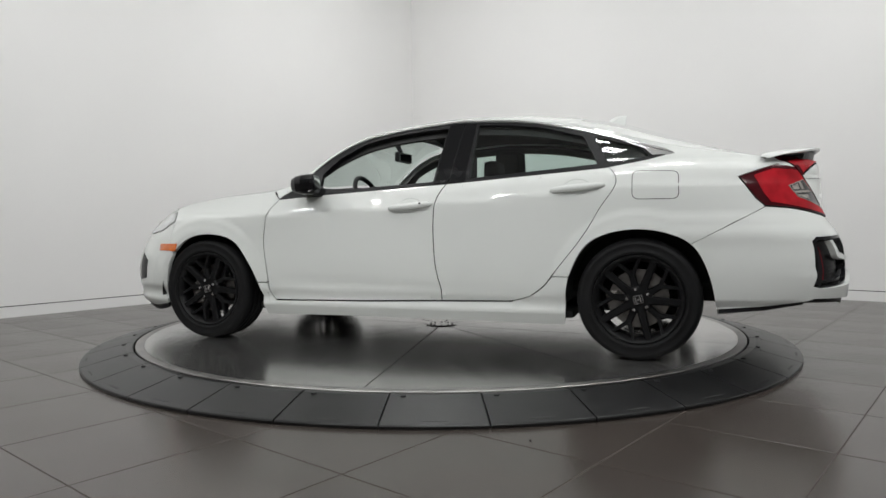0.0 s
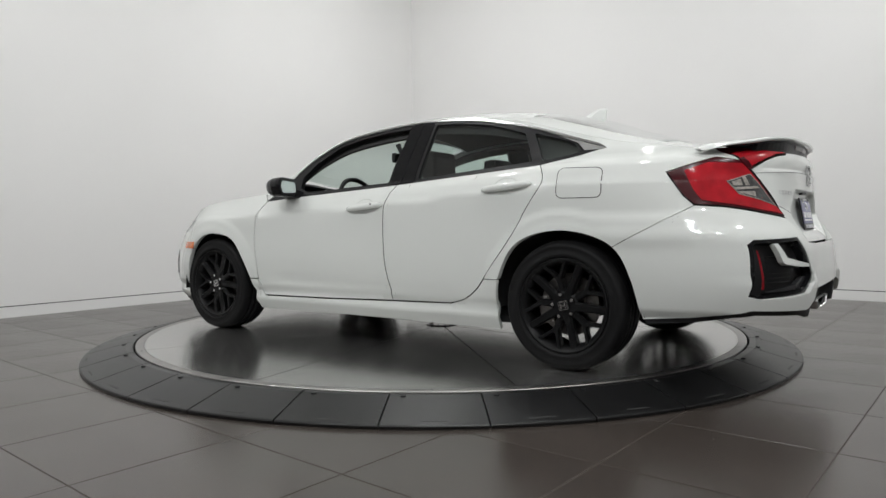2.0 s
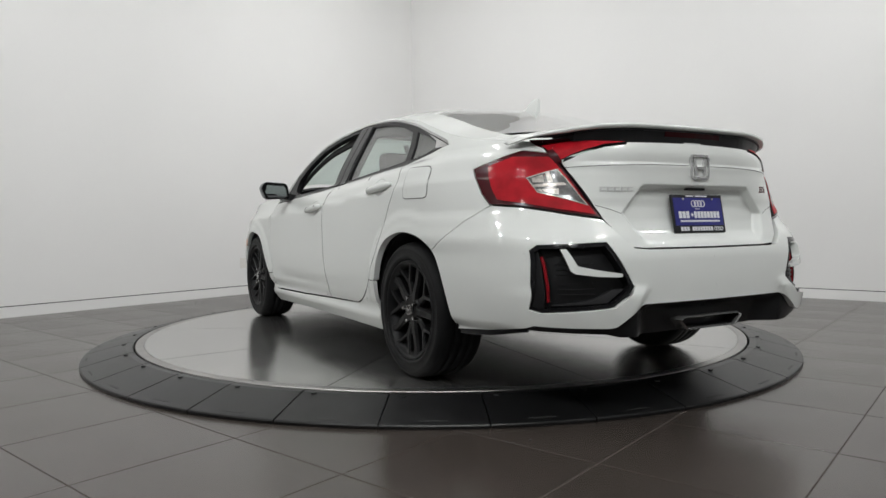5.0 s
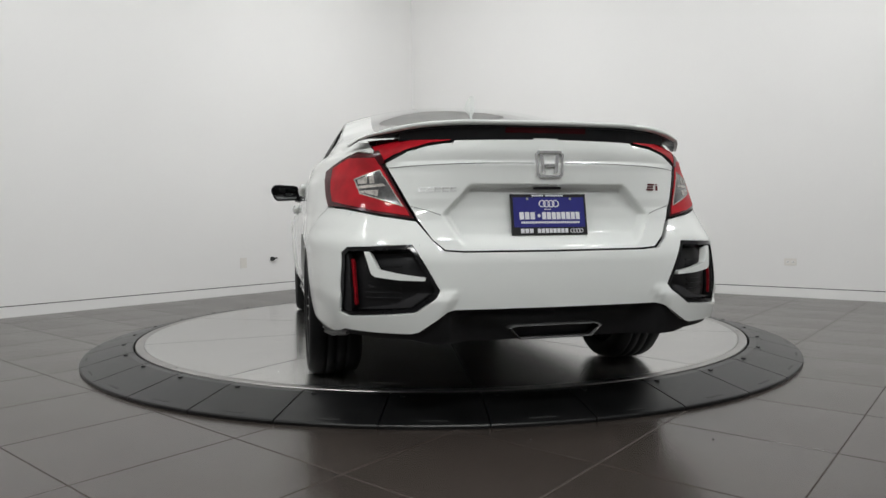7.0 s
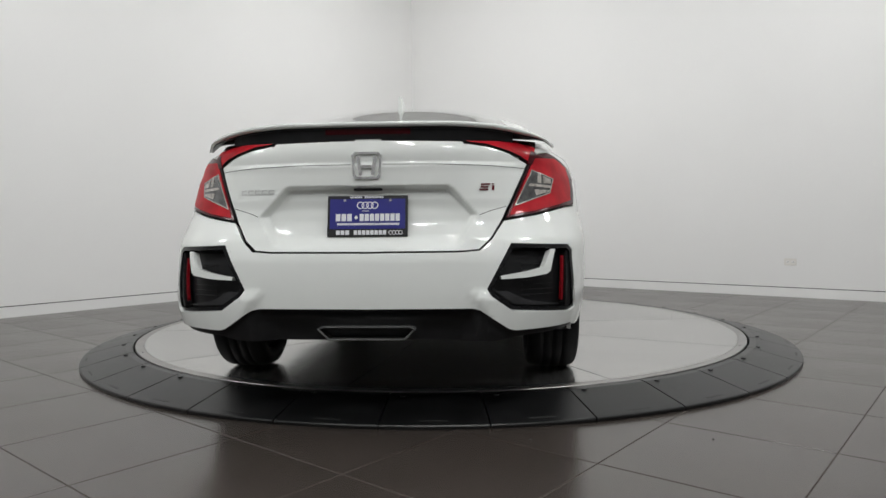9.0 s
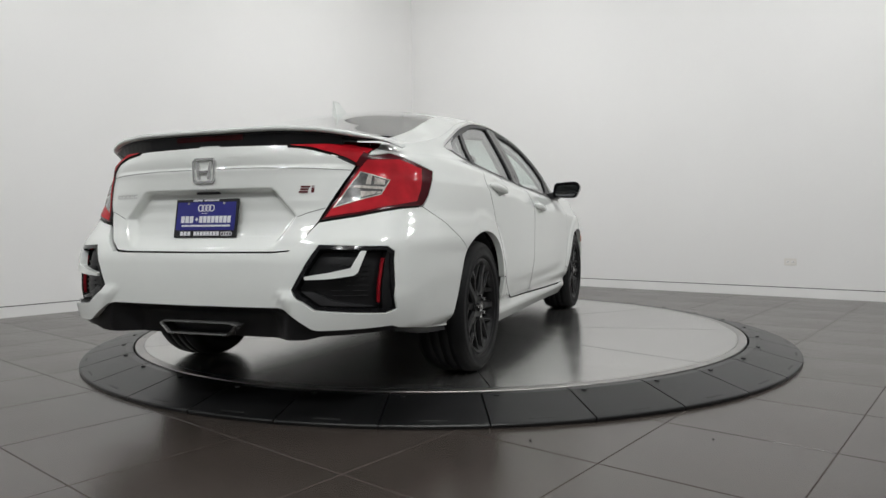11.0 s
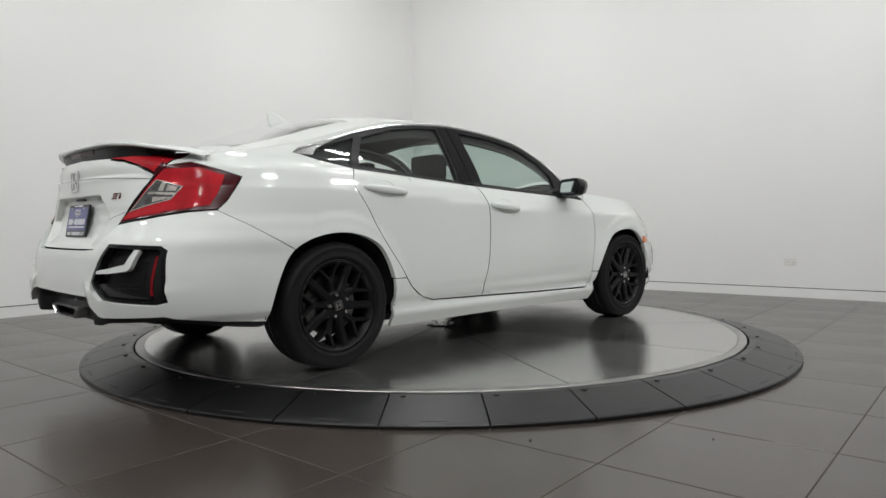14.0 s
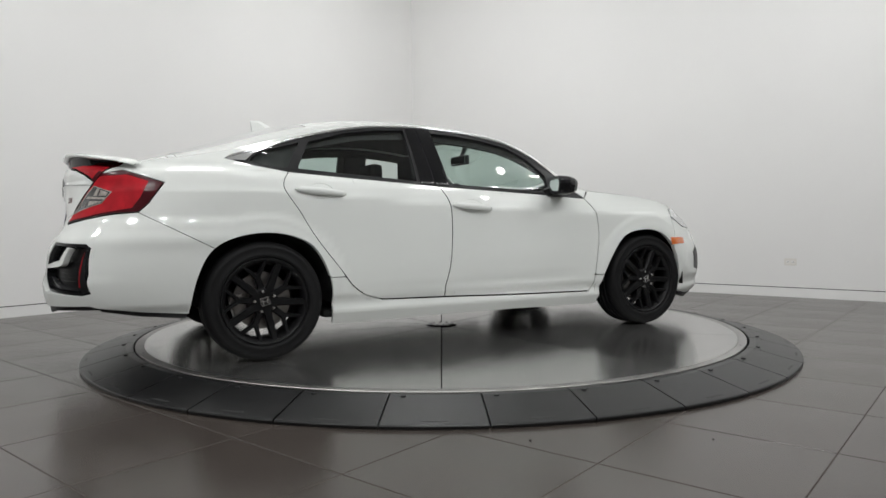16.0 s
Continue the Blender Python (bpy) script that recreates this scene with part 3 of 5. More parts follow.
DLO_LOW = [(0.815, 0.893), (0.514, 0.914), (-0.266, 0.957), (-0.382, 0.966), (-1.19, 1.023), (-1.393, 1.056), (-1.524, 1.09)]
DLO_TOP = spline([(0.815, 0.893), (0.70, 0.975), (0.602, 1.06), (0.468, 1.165), (0.292, 1.249), (0.109, 1.289), (-0.074, 1.312), (-0.256, 1.326), (-0.337, 1.329), (-0.609, 1.317),
                  (-0.813, 1.289), (-1.067, 1.232), (-1.288, 1.164), (-1.524, 1.09)], 4)
ARCH_F = spline([(1.70, 0.215), (1.655, 0.433), (1.592, 0.552), (1.476, 0.642), (1.313, 0.674), (1.125, 0.636), (1.007, 0.49), (0.945, 0.337), (0.936, 0.228), (0.93, 0.168)])
ARCH_R = spline([(-0.958, 0.165), (-0.966, 0.22), (-0.983, 0.41), (-1.065, 0.589), (-1.183, 0.665), (-1.355, 0.690), (-1.521, 0.660), (-1.629, 0.590), (-1.697, 0.448), (-1.733, 0.279)])
GAP = 0.0027
WIN_F = [(0.47, 0.940), (-0.190, 0.975), (-0.241, 1.302), (-0.074, 1.293), (0.109, 1.270), (0.292, 1.227), (0.44, 1.142), (0.545, 1.04), (0.55, 0.965)]
WIN_R = [(-0.405, 0.988), (-1.135, 1.046), (-1.045, 1.208), (-0.813, 1.275), (-0.609, 1.303), (-0.425, 1.313)]
WIN_Q = [(-1.100, 1.203), (-1.195, 1.045), (-1.30, 1.059), (-1.40, 1.083), (-1.352, 1.128), (-1.25, 1.162)]
FOG = [(0.790, 0.625), (0.770, 0.646), (0.545, 0.655), (0.454, 0.487), (0.470, 0.462), (0.546, 0.408), (0.775, 0.388), (0.800, 0.40)]


def plate_pocket(a, b, w):
    """The recess for the number plate in the boot lid and the fold above it."""
    y, z = abs(w.y), b
    edge = 0.323 + (0.873 - z) * 0.94 if z > 0.763 else 0.426 - (0.763 - z) * 0.55
    d = 0.034 * ease((0.876 - z) / 0.014) * ease((edge - y) / 0.034) * ease((z - 0.635) / 0.06)
    d += 0.022 * ease((0.80 - z) / 0.17)
    fold = 0.010 * ease((z - 0.78) / 0.05) * ease((0.965 - z) / 0.012)
    return Vector((d - fold * ease((0.62 - y) / 0.1), 0, 0))


def valance_in(a, b, w):
    return Vector((0.075 * ease((0.44 - abs(w.y)) / 0.12) * ease((0.425 - b) / 0.05), 0, 0))


def side_panels(flip):
    K = dict(flip=flip)
    # front wing, doors, sill
    arch = [p for p in ARCH_F if p[0] < 1.59 and p[1] > 0.376]
    fender = line_x([(0.862, 0.941), (1.0, 0.928), (1.3, 0.903), (1.5, 0.876), (1.645, 0.842), (1.612, 0.765), (1.620, 0.66), (1.592, 0.556)] + arch + [(0.956, 0.374), (0.885, 0.374)], 1) + [ux(x, z) for x, z in DOOR_FRONT[::-1] if z > 0.38]
    part_f = panel("front_wing", fender, M_PAINT, car, gap=GAP, depth=0.03, cell=0.018, **K)
    # door edges are coloured near-black so the seams look shaded from any side
    door = [ux(*p) for p in DOOR_FRONT] + line_x([(0.84, 0.265), (0.254, 0.273), (-0.255, 0.287)])[1:-1] + [ux(*p) for p in B_SEAM[::-1]] + line_x([(-0.266, 0.955), (0.514, 0.912), (0.815, 0.890)])[1:-1]
    front = panel("front_door", door, M_PAINT, car, gap=GAP, seam=M_GAP, **K)
    door = [ux(*p) for p in B_SEAM] + line_x([(-0.255, 0.287), (-0.667, 0.295)])[1:-1] + [ux(*p) for p in DOOR_REAR] + line_x([(-1.19, 1.021), (-0.382, 0.964), (-0.282, 0.957)])[1:-1]
    rear = panel("rear_door", door, M_PAINT, car, gap=GAP, seam=M_GAP, **K)
    sill = line_x([(0.885, 0.3715), (0.956, 0.3715)] + [p for p in ARCH_F if p[1] < 0.369 and p[0] < 1.2] + [(0.27, 0.174), (-0.30, 0.172)] + [p for p in ARCH_R if p[1] < 0.43 and p[0] > -1.2] + [(-0.987, 0.4355), (-0.899, 0.4355)], 1)
    sill += [ux(x, z - 0.003) for x, z in DOOR_REAR[::-1] if z < 0.43] + line_x([(-0.667, 0.290), (-0.253, 0.282), (0.254, 0.268), (0.84, 0.260)]) + [ux(x + 0.004, z) for x, z in DOOR_FRONT[::-1] if 0.27 < z < 0.36]
    panel("sill", sill, M_PAINT, car, gap=GAP * 0.6, depth=0.02, **K)
    # rear quarter with the roof pillar
    quarter = line_x([(-0.899, 0.438)] + [p for p in DOOR_REAR if p[1] > 0.44] + [(-1.24, 1.031), (-1.393, 1.058), (-1.524, 1.092)], 1)
    quarter += [ux(x, z + 0.002) for x, z in DLO_TOP[::-1][1:]] + line_x(rail_line(0.855, -2.03, 60), 1)
    quarter += line_y([(0.655, 1.046), (0.645, 1.004)], 2) + line_x([(-2.02, 1.020), (-1.832, 0.954), (-1.912, 0.842), (-1.958, 0.800), (-1.946, 0.793), (-1.606, 0.613)], 3) + line_x([p for p in ARCH_R[::-1] if p[1] > 0.44 and p[0] > -1.605], 1)
    quarter.append(ux(-0.988, 0.438))
    panel("rear_quarter", quarter, M_PAINT, car, gap=0.001, depth=0.03, cell=0.018, **K)
    # fuel flap on the car's left
    if not flip:
        flap = rounded([ux(*p) for p in ((-1.321, 0.994), (-1.547, 0.987), (-1.548, 0.847), (-1.322, 0.849))], 0.03)
        seam = panel("fuel_flap", inset(flap, -0.0035), M_GAP, car, "white fuel flap with a thin dark seam", lift=0.0006, depth=0.0)
        panel("flap_skin", flap, M_PAINT, seam, lift=0.0016, depth=0.001)
    # window band
    frame_out = line_x(DLO_LOW, 3) + [ux(*p) for p in DLO_TOP[::-1][1:-1]]
    holes = [rounded([ux(*p) for p in w], 0.012, 3) for w in (WIN_F, WIN_R, WIN_Q)]
    trim = panel("window_surround", frame_out, M_TRIMBLACK, car, "satin black window surround", lift=-0.003, depth=0.03, holes=holes, **K)
    glow = [ux(*p) for p in WIN_R]
    panel("rear_side_window", inset(glow, -0.008), M_REARGLASS, car, "tinted rear side window", lift=-0.012, depth=0, **K).visible_shadow = False
    panel("quarter_window", inset([ux(*p) for p in WIN_Q], -0.006), M_REARGLASS, car, "small tinted quarter window", lift=-0.010, depth=0, **K).visible_shadow = False
    if flip:
        panel("front_side_window", inset([ux(*p) for p in WIN_F], -0.008), M_GLASS, car, "closed clear side window", lift=-0.012, depth=0, **K).visible_shadow = False
    for w in ([(-0.245, 1.322), (-0.335, 1.326), (-0.284, 0.962), (-0.20, 0.962)], [(-0.342, 1.325), (-0.41, 1.319), (-0.383, 0.972), (-0.292, 0.964)]):
        panel("pillar_cover", [ux(*p) for p in w], M_GLOSSBLACK, trim, "gloss black door pillar cover", lift=0.0, depth=0.004, **K)
    low = [p for p in DLO_TOP if p[0] < 0.62]
    strip = [ux(x, z + 0.002) for x, z in low] + [ux(x, z + 0.013 * min(1, (0.62 - x) / 0.4) * (1 if x > -1.5 else 0.2)) for x, z in low[::-1]]
    panel("roof_drip_trim", strip, M_SATIN, car, "thin satin chrome strip over the windows", lift=0.003, depth=0.004, **K)
    tip = [ux(*p) for p in ((-1.25, 1.1725), (-1.30, 1.158), (-1.528, 1.089), (-1.50, 1.083), (-1.415, 1.083), (-1.368, 1.126), (-1.30, 1.153))]
    panel("quarter_window_tip", tip, M_FINISHER, car, "polished chrome corner of the quarter window", lift=0.002, depth=0.004, **K)
    # nose: headlight and side marker
    lamp = line_x([(1.615, 0.765), (1.755, 0.700), (1.93, 0.675)], 2) + [ufront(0.45, 0.680), ufront(0.42, 0.735)] + line_x([(1.86, 0.772), (1.67, 0.828)], 2)
    panel("headlight", lamp, M_HEADLIGHT, car, "clear headlight", lift=0.002, depth=0.01, gap=0.002, **K)
    panel("side_marker", line_x([(1.74, 0.612), (1.56, 0.616), (1.578, 0.566), (1.742, 0.571), (1.74, 0.612)], 2)[:-1], M_AMBER, car, "amber side marker lamp", lift=0.004, depth=0.008, **K)
    vent = [ufront(0.78, 0.50), ufront(0.72, 0.55), ufront(0.70, 0.36), ufront(0.77, 0.38)]
    panel("bumper_vent", vent, M_TRIMBLACK, car, lift=0.003, depth=0.01, **K)
    # tail lamp on the quarter
    outer = line_x([(-1.835, 0.953), (-2.02, 1.018)], 5) + line_y([(0.645, 1.002), (0.624, 0.966), (0.523, 0.744), (0.65, 0.765), (0.768, 0.795)], 4) + line_x([(-1.958, 0.803), (-1.912, 0.845), (-1.835, 0.953)], 4)[:-1]
    lens = panel("tail_lamp", outer, M_REDDARK, car, "red tail lamp with a smoked edge and a clear insert", lift=0.004, depth=0.02, gap=0.0025, cell=0.02, seam=M_GAP, **K)
    red = line_x([(-1.905, 0.958), (-2.0, 0.992)], 4) + line_y([(0.648, 0.986), (0.633, 0.962), (0.541, 0.757), (0.65, 0.776), (0.752, 0.804)], 4) + line_x([(-1.985, 0.822), (-1.948, 0.872), (-1.905, 0.958)], 4)[:-1]
    panel("red_lens", red, M_RED, lens, "glossy red lens", lift=0.0062, depth=0.002, cell=0.02, **K)
    clear = line_y([(0.630, 0.938), (0.722, 0.905), (0.705, 0.845), (0.558, 0.790), (0.630, 0.938)], 4)[:-1]
    insert = panel("clear_insert", clear, M_CLEAR, lens, "clear reversing lamp insert", lift=0.0072, depth=0.002, gap=0.002, cell=0.02, **K)
    panel("insert_edge", clear, M_FACET, lens, lift=0.0082, depth=0.003, cell=0.02, holes=[inset(clear, 0.004)], **K)
    for pts in ([(0.622, 0.882), (0.712, 0.875), (0.710, 0.865), (0.615, 0.872)], [(0.655, 0.925), (0.668, 0.921), (0.668, 0.884), (0.652, 0.885)], [(0.676, 0.914), (0.708, 0.902), (0.708, 0.884), (0.678, 0.885)],
                [(0.640, 0.858), (0.690, 0.857), (0.684, 0.846), (0.645, 0.834)], [(0.692, 0.857), (0.704, 0.857), (0.700, 0.850), (0.688, 0.846)]):
        panel("insert_reflector", line_y(pts + pts[:1], 3)[:-1], M_FACET, lens, "bright reflector facet", lift=0.0090, depth=0.004, cell=0.02, **K)
    # lamp wing on the boot lid, and the smoked corner that joins it to the spoiler
    inner = line_y([(0.622, 0.967), (0.585, 0.990), (0.54, 1.008), (0.46, 1.031), (0.378, 1.041), (0.372, 1.046), (0.50, 1.050), (0.58, 1.047), (0.652, 1.030), (0.645, 1.003), (0.622, 0.967)], 3)[:-1]
    wing = panel("boot_lamp", inner, M_RED, car, "red tail lamp wing on the boot lid", lift=0.005, depth=0.015, gap=0.002, cell=0.02, seam=M_GAP, **K)
    corner = line_y([(0.655, 1.031), (0.582, 1.0485), (0.50, 1.0515), (0.50, 1.056), (0.58, 1.058), (0.656, 1.062), (0.655, 1.031)], 3)[:-1]
    panel("smoked_corner", corner, M_REDDARK, wing, "dark smoked upper corner", lift=0.004, depth=0.02, cell=0.02, **K)
    joint = line_y([(0.650, 1.007), (0.634, 0.960), (0.611, 0.962), (0.630, 1.013), (0.650, 1.007)], 3)[:-1]
    panel("lamp_joint", joint, M_REDDARK, lens, "dark joint between the two lamps", lift=0.0075, depth=0.006, cell=0.02, **K)
    # corner pocket of the rear bumper
    fog = line_y(FOG + FOG[:1], 3)[:-1]
    back = panel("bumper_pocket", inset(fog, -0.01), M_TRIMBLACK, car, "black corner pocket in the rear bumper", lift=-0.045, depth=0, **K)
    panel("pocket_frame", inset(fog, 0.001), M_GLOSSBLACK, back, lift=-0.002, depth=0.045, cell=0.02, holes=[inset(fog, 0.015)], **K)
    lower = line_y([(0.755, 0.412), (0.56, 0.425), (0.485, 0.478), (0.535, 0.478), (0.61, 0.44), (0.755, 0.412)], 3)[:-1]
    panel("pocket_ledge", lower, M_LEDGE, back, "gloss black ledge, greyed for the floor's reflection", lift=-0.022, depth=0.02, cell=0.02, **K)
    refl = line_y([(0.770, 0.602), (0.763, 0.605), (0.754, 0.43), (0.761, 0.427), (0.770, 0.602)], 3)[:-1]
    cheek = line_y([(0.788, 0.624), (0.7725, 0.630), (0.7635, 0.405), (0.797, 0.402), (0.788, 0.624)], 3)[:-1]
    panel("pocket_cheek", cheek, M_TRIMBLACK, back, "satin black cheek", lift=-0.010, depth=0.03, cell=0.02, **K)
    panel("reflector", refl, M_REFLECTOR, back, "red vertical reflector strip", lift=-0.020, depth=0.01, cell=0.02, **K)
    for k in range(7):
        z = 0.452 + k * 0.021
        rib = line_y([(0.735, z), (0.60, z + 0.002), (0.60, z + 0.008), (0.735, z + 0.006), (0.735, z)], 2)[:-1]
        panel("grille_rib", rib, M_TRIMBLACK, back, lift=-0.040, depth=0.005, cell=0.03, **K)
    blade = line_y([(0.712, 0.628), (0.694, 0.628), (0.668, 0.566), (0.60, 0.550), (0.505, 0.535), (0.507, 0.522), (0.60, 0.526), (0.678, 0.537), (0.692, 0.548), (0.712, 0.628)], 3)[:-1]
    panel("bumper_blade", blade, M_PAINT, back, "white angled blade", lift=0.004, depth=0.03, cell=0.02, **K)
    # added black shell that darkens the seams from behind, and the wheel house
    dark = line_x([(0.93, 0.22), (0, 0.20), (-0.93, 0.22)] + arc_xz(-1.352, 0.315, 0.42, 0, 180, 14) + [(-1.80, 0.33), (-2.1, 0.36)], 1) + line_y([(0.7, 0.37), (0.44, 0.44)], 2) + [(U_TAIL, 0.44), (U_TAIL, 1.0)]
    dark += line_y([(0.5, 1.0), (0.62, 0.98)], 2) + line_x([(-1.9, 0.96), (-1.6, 1.0), (-1.2, 0.975), (-0.3, 0.92), (0.8, 0.85), (1.3, 0.82), (1.7, 0.72), (1.76, 0.4)] + arc_xz(1.335, 0.305, 0.415, 12, 175, 14), 1)
    panel("inner_shell", dark, M_UNDER, car, lift=-0.085, depth=0, cell=0.06, **K)
    s = -1 if flip else 1
    for cx, cz, r in ((1.325, 0.30, 0.378), (-1.352, 0.315, 0.380)):
        bm = bmesh.new()
        pts = arc_xz(cx, cz, r + 0.012, -4, 184, 24)
        a = [bm.verts.new((x, s * 0.850, z)) for x, z in pts]
        b = [bm.verts.new((x, s * 0.52, z)) for x, z in pts]
        for i in range(len(pts) - 1):
            bm.faces.new((a[i], a[i + 1], b[i + 1], b[i]))
        bm.faces.new(b)
        part("wheel_liner", bm, M_UNDER, car, "black wheel house liner")


for flip in (False, True):
    side_panels(flip)

bumper = line_x([(-1.608, 0.6125), (-1.946, 0.7922), (-1.960, 0.799)], 3) + line_y([(0.768, 0.790), (0.65, 0.760), (0.520, 0.738), (0.472, 0.668), (0.430, 0.629), (0.36, 0.623)], 3)
bumper += [(U_TAIL, 0.621), (U_TAIL, 0.413)] + line_y([(0.40, 0.415), (0.43, 0.408), (0.535, 0.338), (0.56, 0.332), (0.78, 0.338)], 3) + line_x([(-2.14, 0.326), (-1.953, 0.298), (-1.742, 0.279)], 4)
bumper += line_x([p for p in ARCH_R[::-1] if p[0] < -1.61], 1)


def bumper_form(a, b, w):
    """Proud winglets under the pockets, and a soft fold over the lower bar."""
    y = abs(w.y)
    wing = 0.018 * ease((y - 0.36 - (0.49 - b) * 0.6) / 0.05) * ease((0.50 - b) / 0.06)
    return Vector((-wing * ease((-w.x - 1.95) / 0.3), 0, 0))


panel("rear_bumper", bumper, M_PAINT, car, both=True, holes=[line_y(FOG + FOG[:1], 3)[:-1]], gap=0.001, depth=0.03, cell=0.020, bend=bumper_form)
valance = line_y([(0.0, 0.418), (0.40, 0.420), (0.43, 0.413), (0.535, 0.345), (0.56, 0.338), (0.78, 0.344)], 3) + line_x([(-2.14, 0.332), (-1.953, 0.304), (-1.742, 0.285), (-1.745, 0.262), (-1.953, 0.276), (-2.14, 0.302)], 3)
valance += line_y([(0.78, 0.312), (0.56, 0.305), (0.50, 0.290), (0.30, 0.285), (0.0, 0.285)], 3)
valance[0] = (U_TAIL, 0.418)
valance[-1] = (U_TAIL, 0.285)
panel("rear_diffuser", valance, M_TRIMBLACK, car, "black lower rear bar", both=True, lift=-0.008, depth=0.06, cell=0.024, bend=valance_in)
boot = [(U_TAIL, 0.625)] + line_y([(0.36, 0.627), (0.425, 0.632), (0.468, 0.670), (0.515, 0.745), (0.616, 0.962), (0.54, 1.002), (0.46, 1.025), (0.37, 1.036), (0.364, 1.045)], 4) + [(U_TAIL, 1.050)]
boot_lid = panel("boot_lid", boot, M_PAINT, car, both=True, gap=0.0015, cell=0.009, bend=plate_pocket, depth=0.025, seam=M_GAP)
# dark strips laid on the lid paint the shade of its creases
for pts in ([(0.608, 0.944), (0.45, 0.952), (0.25, 0.957), (0.062, 0.958)], [(0.428, 0.762), (0.47, 0.778), (0.532, 0.795)]):
    for flip in (False, True):
        a = line_y(pts, 6)
        panel("lid_crease", a + [(u, z - 0.0022) for u, z in a[::-1]], M_GAP, boot_lid, "fine dark strip painted for the crease's shade", lift=0.0008, depth=0, cell=0.02, flip=flip, bend=plate_pocket)
nose = line_x([(1.706, 0.215), (1.85, 0.19)], 3) + [ufront(0.5, 0.19), (U_NOSE, 0.19), (U_NOSE, 0.665), ufront(0.45, 0.672)] + line_x([(1.93, 0.665), (1.755, 0.692), (1.617, 0.757), (1.624, 0.66), (1.598, 0.552)], 3) + line_x([p for p in ARCH_F[::-1] if p[0] > 1.595], 1)
panel("front_bumper", nose, M_PAINT, car, both=True, gap=0.001, depth=0.03)
grille = [(U_NOSE, 0.25), ufront(0.55, 0.26), ufront(0.62, 0.42), ufront(0.5, 0.60), (U_NOSE, 0.62)]
panel("front_grille", grille, M_TRIMBLACK, car, "black front grille", both=True, lift=0.003, depth=0.01)
lip = line_x([(1.706, 0.214), (1.85, 0.186)], 3) + [ufront(0.5, 0.186), (U_NOSE, 0.186), (U_NOSE, 0.160), ufront(0.5, 0.160)] + line_x([(1.85, 0.160), (1.72, 0.185)], 3)
panel("chin_lip", lip, M_TRIMBLACK, car, "black chin lip", both=True, lift=0.006, depth=0.05)

# upper surface: bonnet, windscreen, roof, rear window, deck
def sheet_top(name, x0, x1, v0, v1, material, label="", lift=0.0, gap=0.002, depth=0.015, **more):
    """A piece of the upper surface between two lines across the car, from v0 at the rail to v1; ends given as (at the rail, at the middle)."""
    (a0, a1), (b0, b1) = x0, x1
    n = 14
    vs = [v0 + (v1 - v0) * i / n for i in range(n + 1)]
    poly = [(-(a0 + (a1 - a0) * ease(v)), v) for v in vs] + [(-(b0 + (b1 - b0) * ease(v)), v) for v in vs[::-1]]
    return panel(name, poly, material, car, label, F=top, both=True, lift=lift, depth=depth, cell=0.04, **more)


sheet_top("bonnet", (1.66, 2.14), (0.90, 0.99), 0.0, 1.0, M_PAINT)
sheet_top("windscreen_base", (0.895, 0.985), (0.79, 0.93), 0.0, 1.0, M_TRIMBLACK, "black wiper cowl", lift=-0.01)
sheet_top("windscreen", (0.76, 0.925), (0.22, 0.30), 0.07, 1.0, M_GLASS, "clear raked windscreen", lift=0.0, depth=0).visible_shadow = False
for flip in (False, True):
    poly = [(-0.80 + 0.62 * i / 16, 0.0) for i in range(17)] + [(-0.18 - 0.62 * i / 16, 0.075) for i in range(17)]
    panel("windscreen_pillar", poly, M_PAINT, car, F=top, flip=flip, cell=0.04)
sheet_top("roof", (0.19, 0.29), (-1.00, -1.06), 0.0, 1.0, M_PAINT)
for flip in (False, True):
    poly = [(1.003 + 0.757 * i / 16, 0.0) for i in range(17)] + [(1.76 - 0.757 * i / 16, 0.20) for i in range(17)]
    panel("rear_window_pillar", poly, M_PAINT, car, F=top, flip=flip, cell=0.04)
sheet_top("rear_window", (-1.01, -1.066), (-1.70, -1.795), 0.20, 1.0, M_BACKLIGHT, "raked tinted rear window", depth=0).visible_shadow = False
sheet_top("rear_deck", (-1.765, -1.80), (-1.80, -1.86), 0.0, 1.0, M_PAINT)
sheet_top("boot_top", (-1.805, -1.865), (-2.16, -2.272), 0.0, 1.0, M_PAINT)
sheet_top("nose_top", (1.67, 2.15), (1.95, 2.24), 0.0, 1.0, M_PAINT)


# ---- car: wheels ----
def lathe_y(profile, steps=64):
    """Turns an (r, y) profile round the y axis."""
    bm = bmesh.new()
    rows = [[bm.verts.new((r * math.cos(2 * math.pi * i / steps), y, r * math.sin(2 * math.pi * i / steps))) for r, y in profile] for i in range(steps)]
    for i in range(steps):
        p, q = rows[i], rows[(i + 1) % steps]
        for j in range(len(profile) - 1):
            bm.faces.new((p[j], p[j + 1], q[j + 1], q[j]))
    bmesh.ops.recalc_face_normals(bm, faces=bm.faces)
    return bm


def bar_path(bm, pts, widths, front, back):
    """A bar along points of the wheel's face (angle in degrees, radius, y of its front)."""
    P = [Vector((r * math.cos(radians(a)), y, r * math.sin(radians(a)))) for a, r, y in pts]
    rows = []
    for i, p in enumerate(P):
        d = (P[min(i + 1, len(P) - 1)] - P[max(i - 1, 0)])
        side = Vector((-d.z, 0, d.x)).normalized()
        w = widths[i]
        rows.append([bm.verts.new(p + side * (k * w) + Vector((0, dy, 0))) for k, dy in ((-0.5, -0.008), (-0.30, front), (0.30, front), (0.5, -0.008), (0.42, -back), (-0.42, -back))])
    for p, q in zip(rows, rows[1:]):
        for j in range(6):
            bm.faces.new((p[j], p[(j + 1) % 6], q[(j + 1) % 6], q[j]))
    bm.faces.new(rows[0][::-1])
    bm.faces.new(rows[-1])


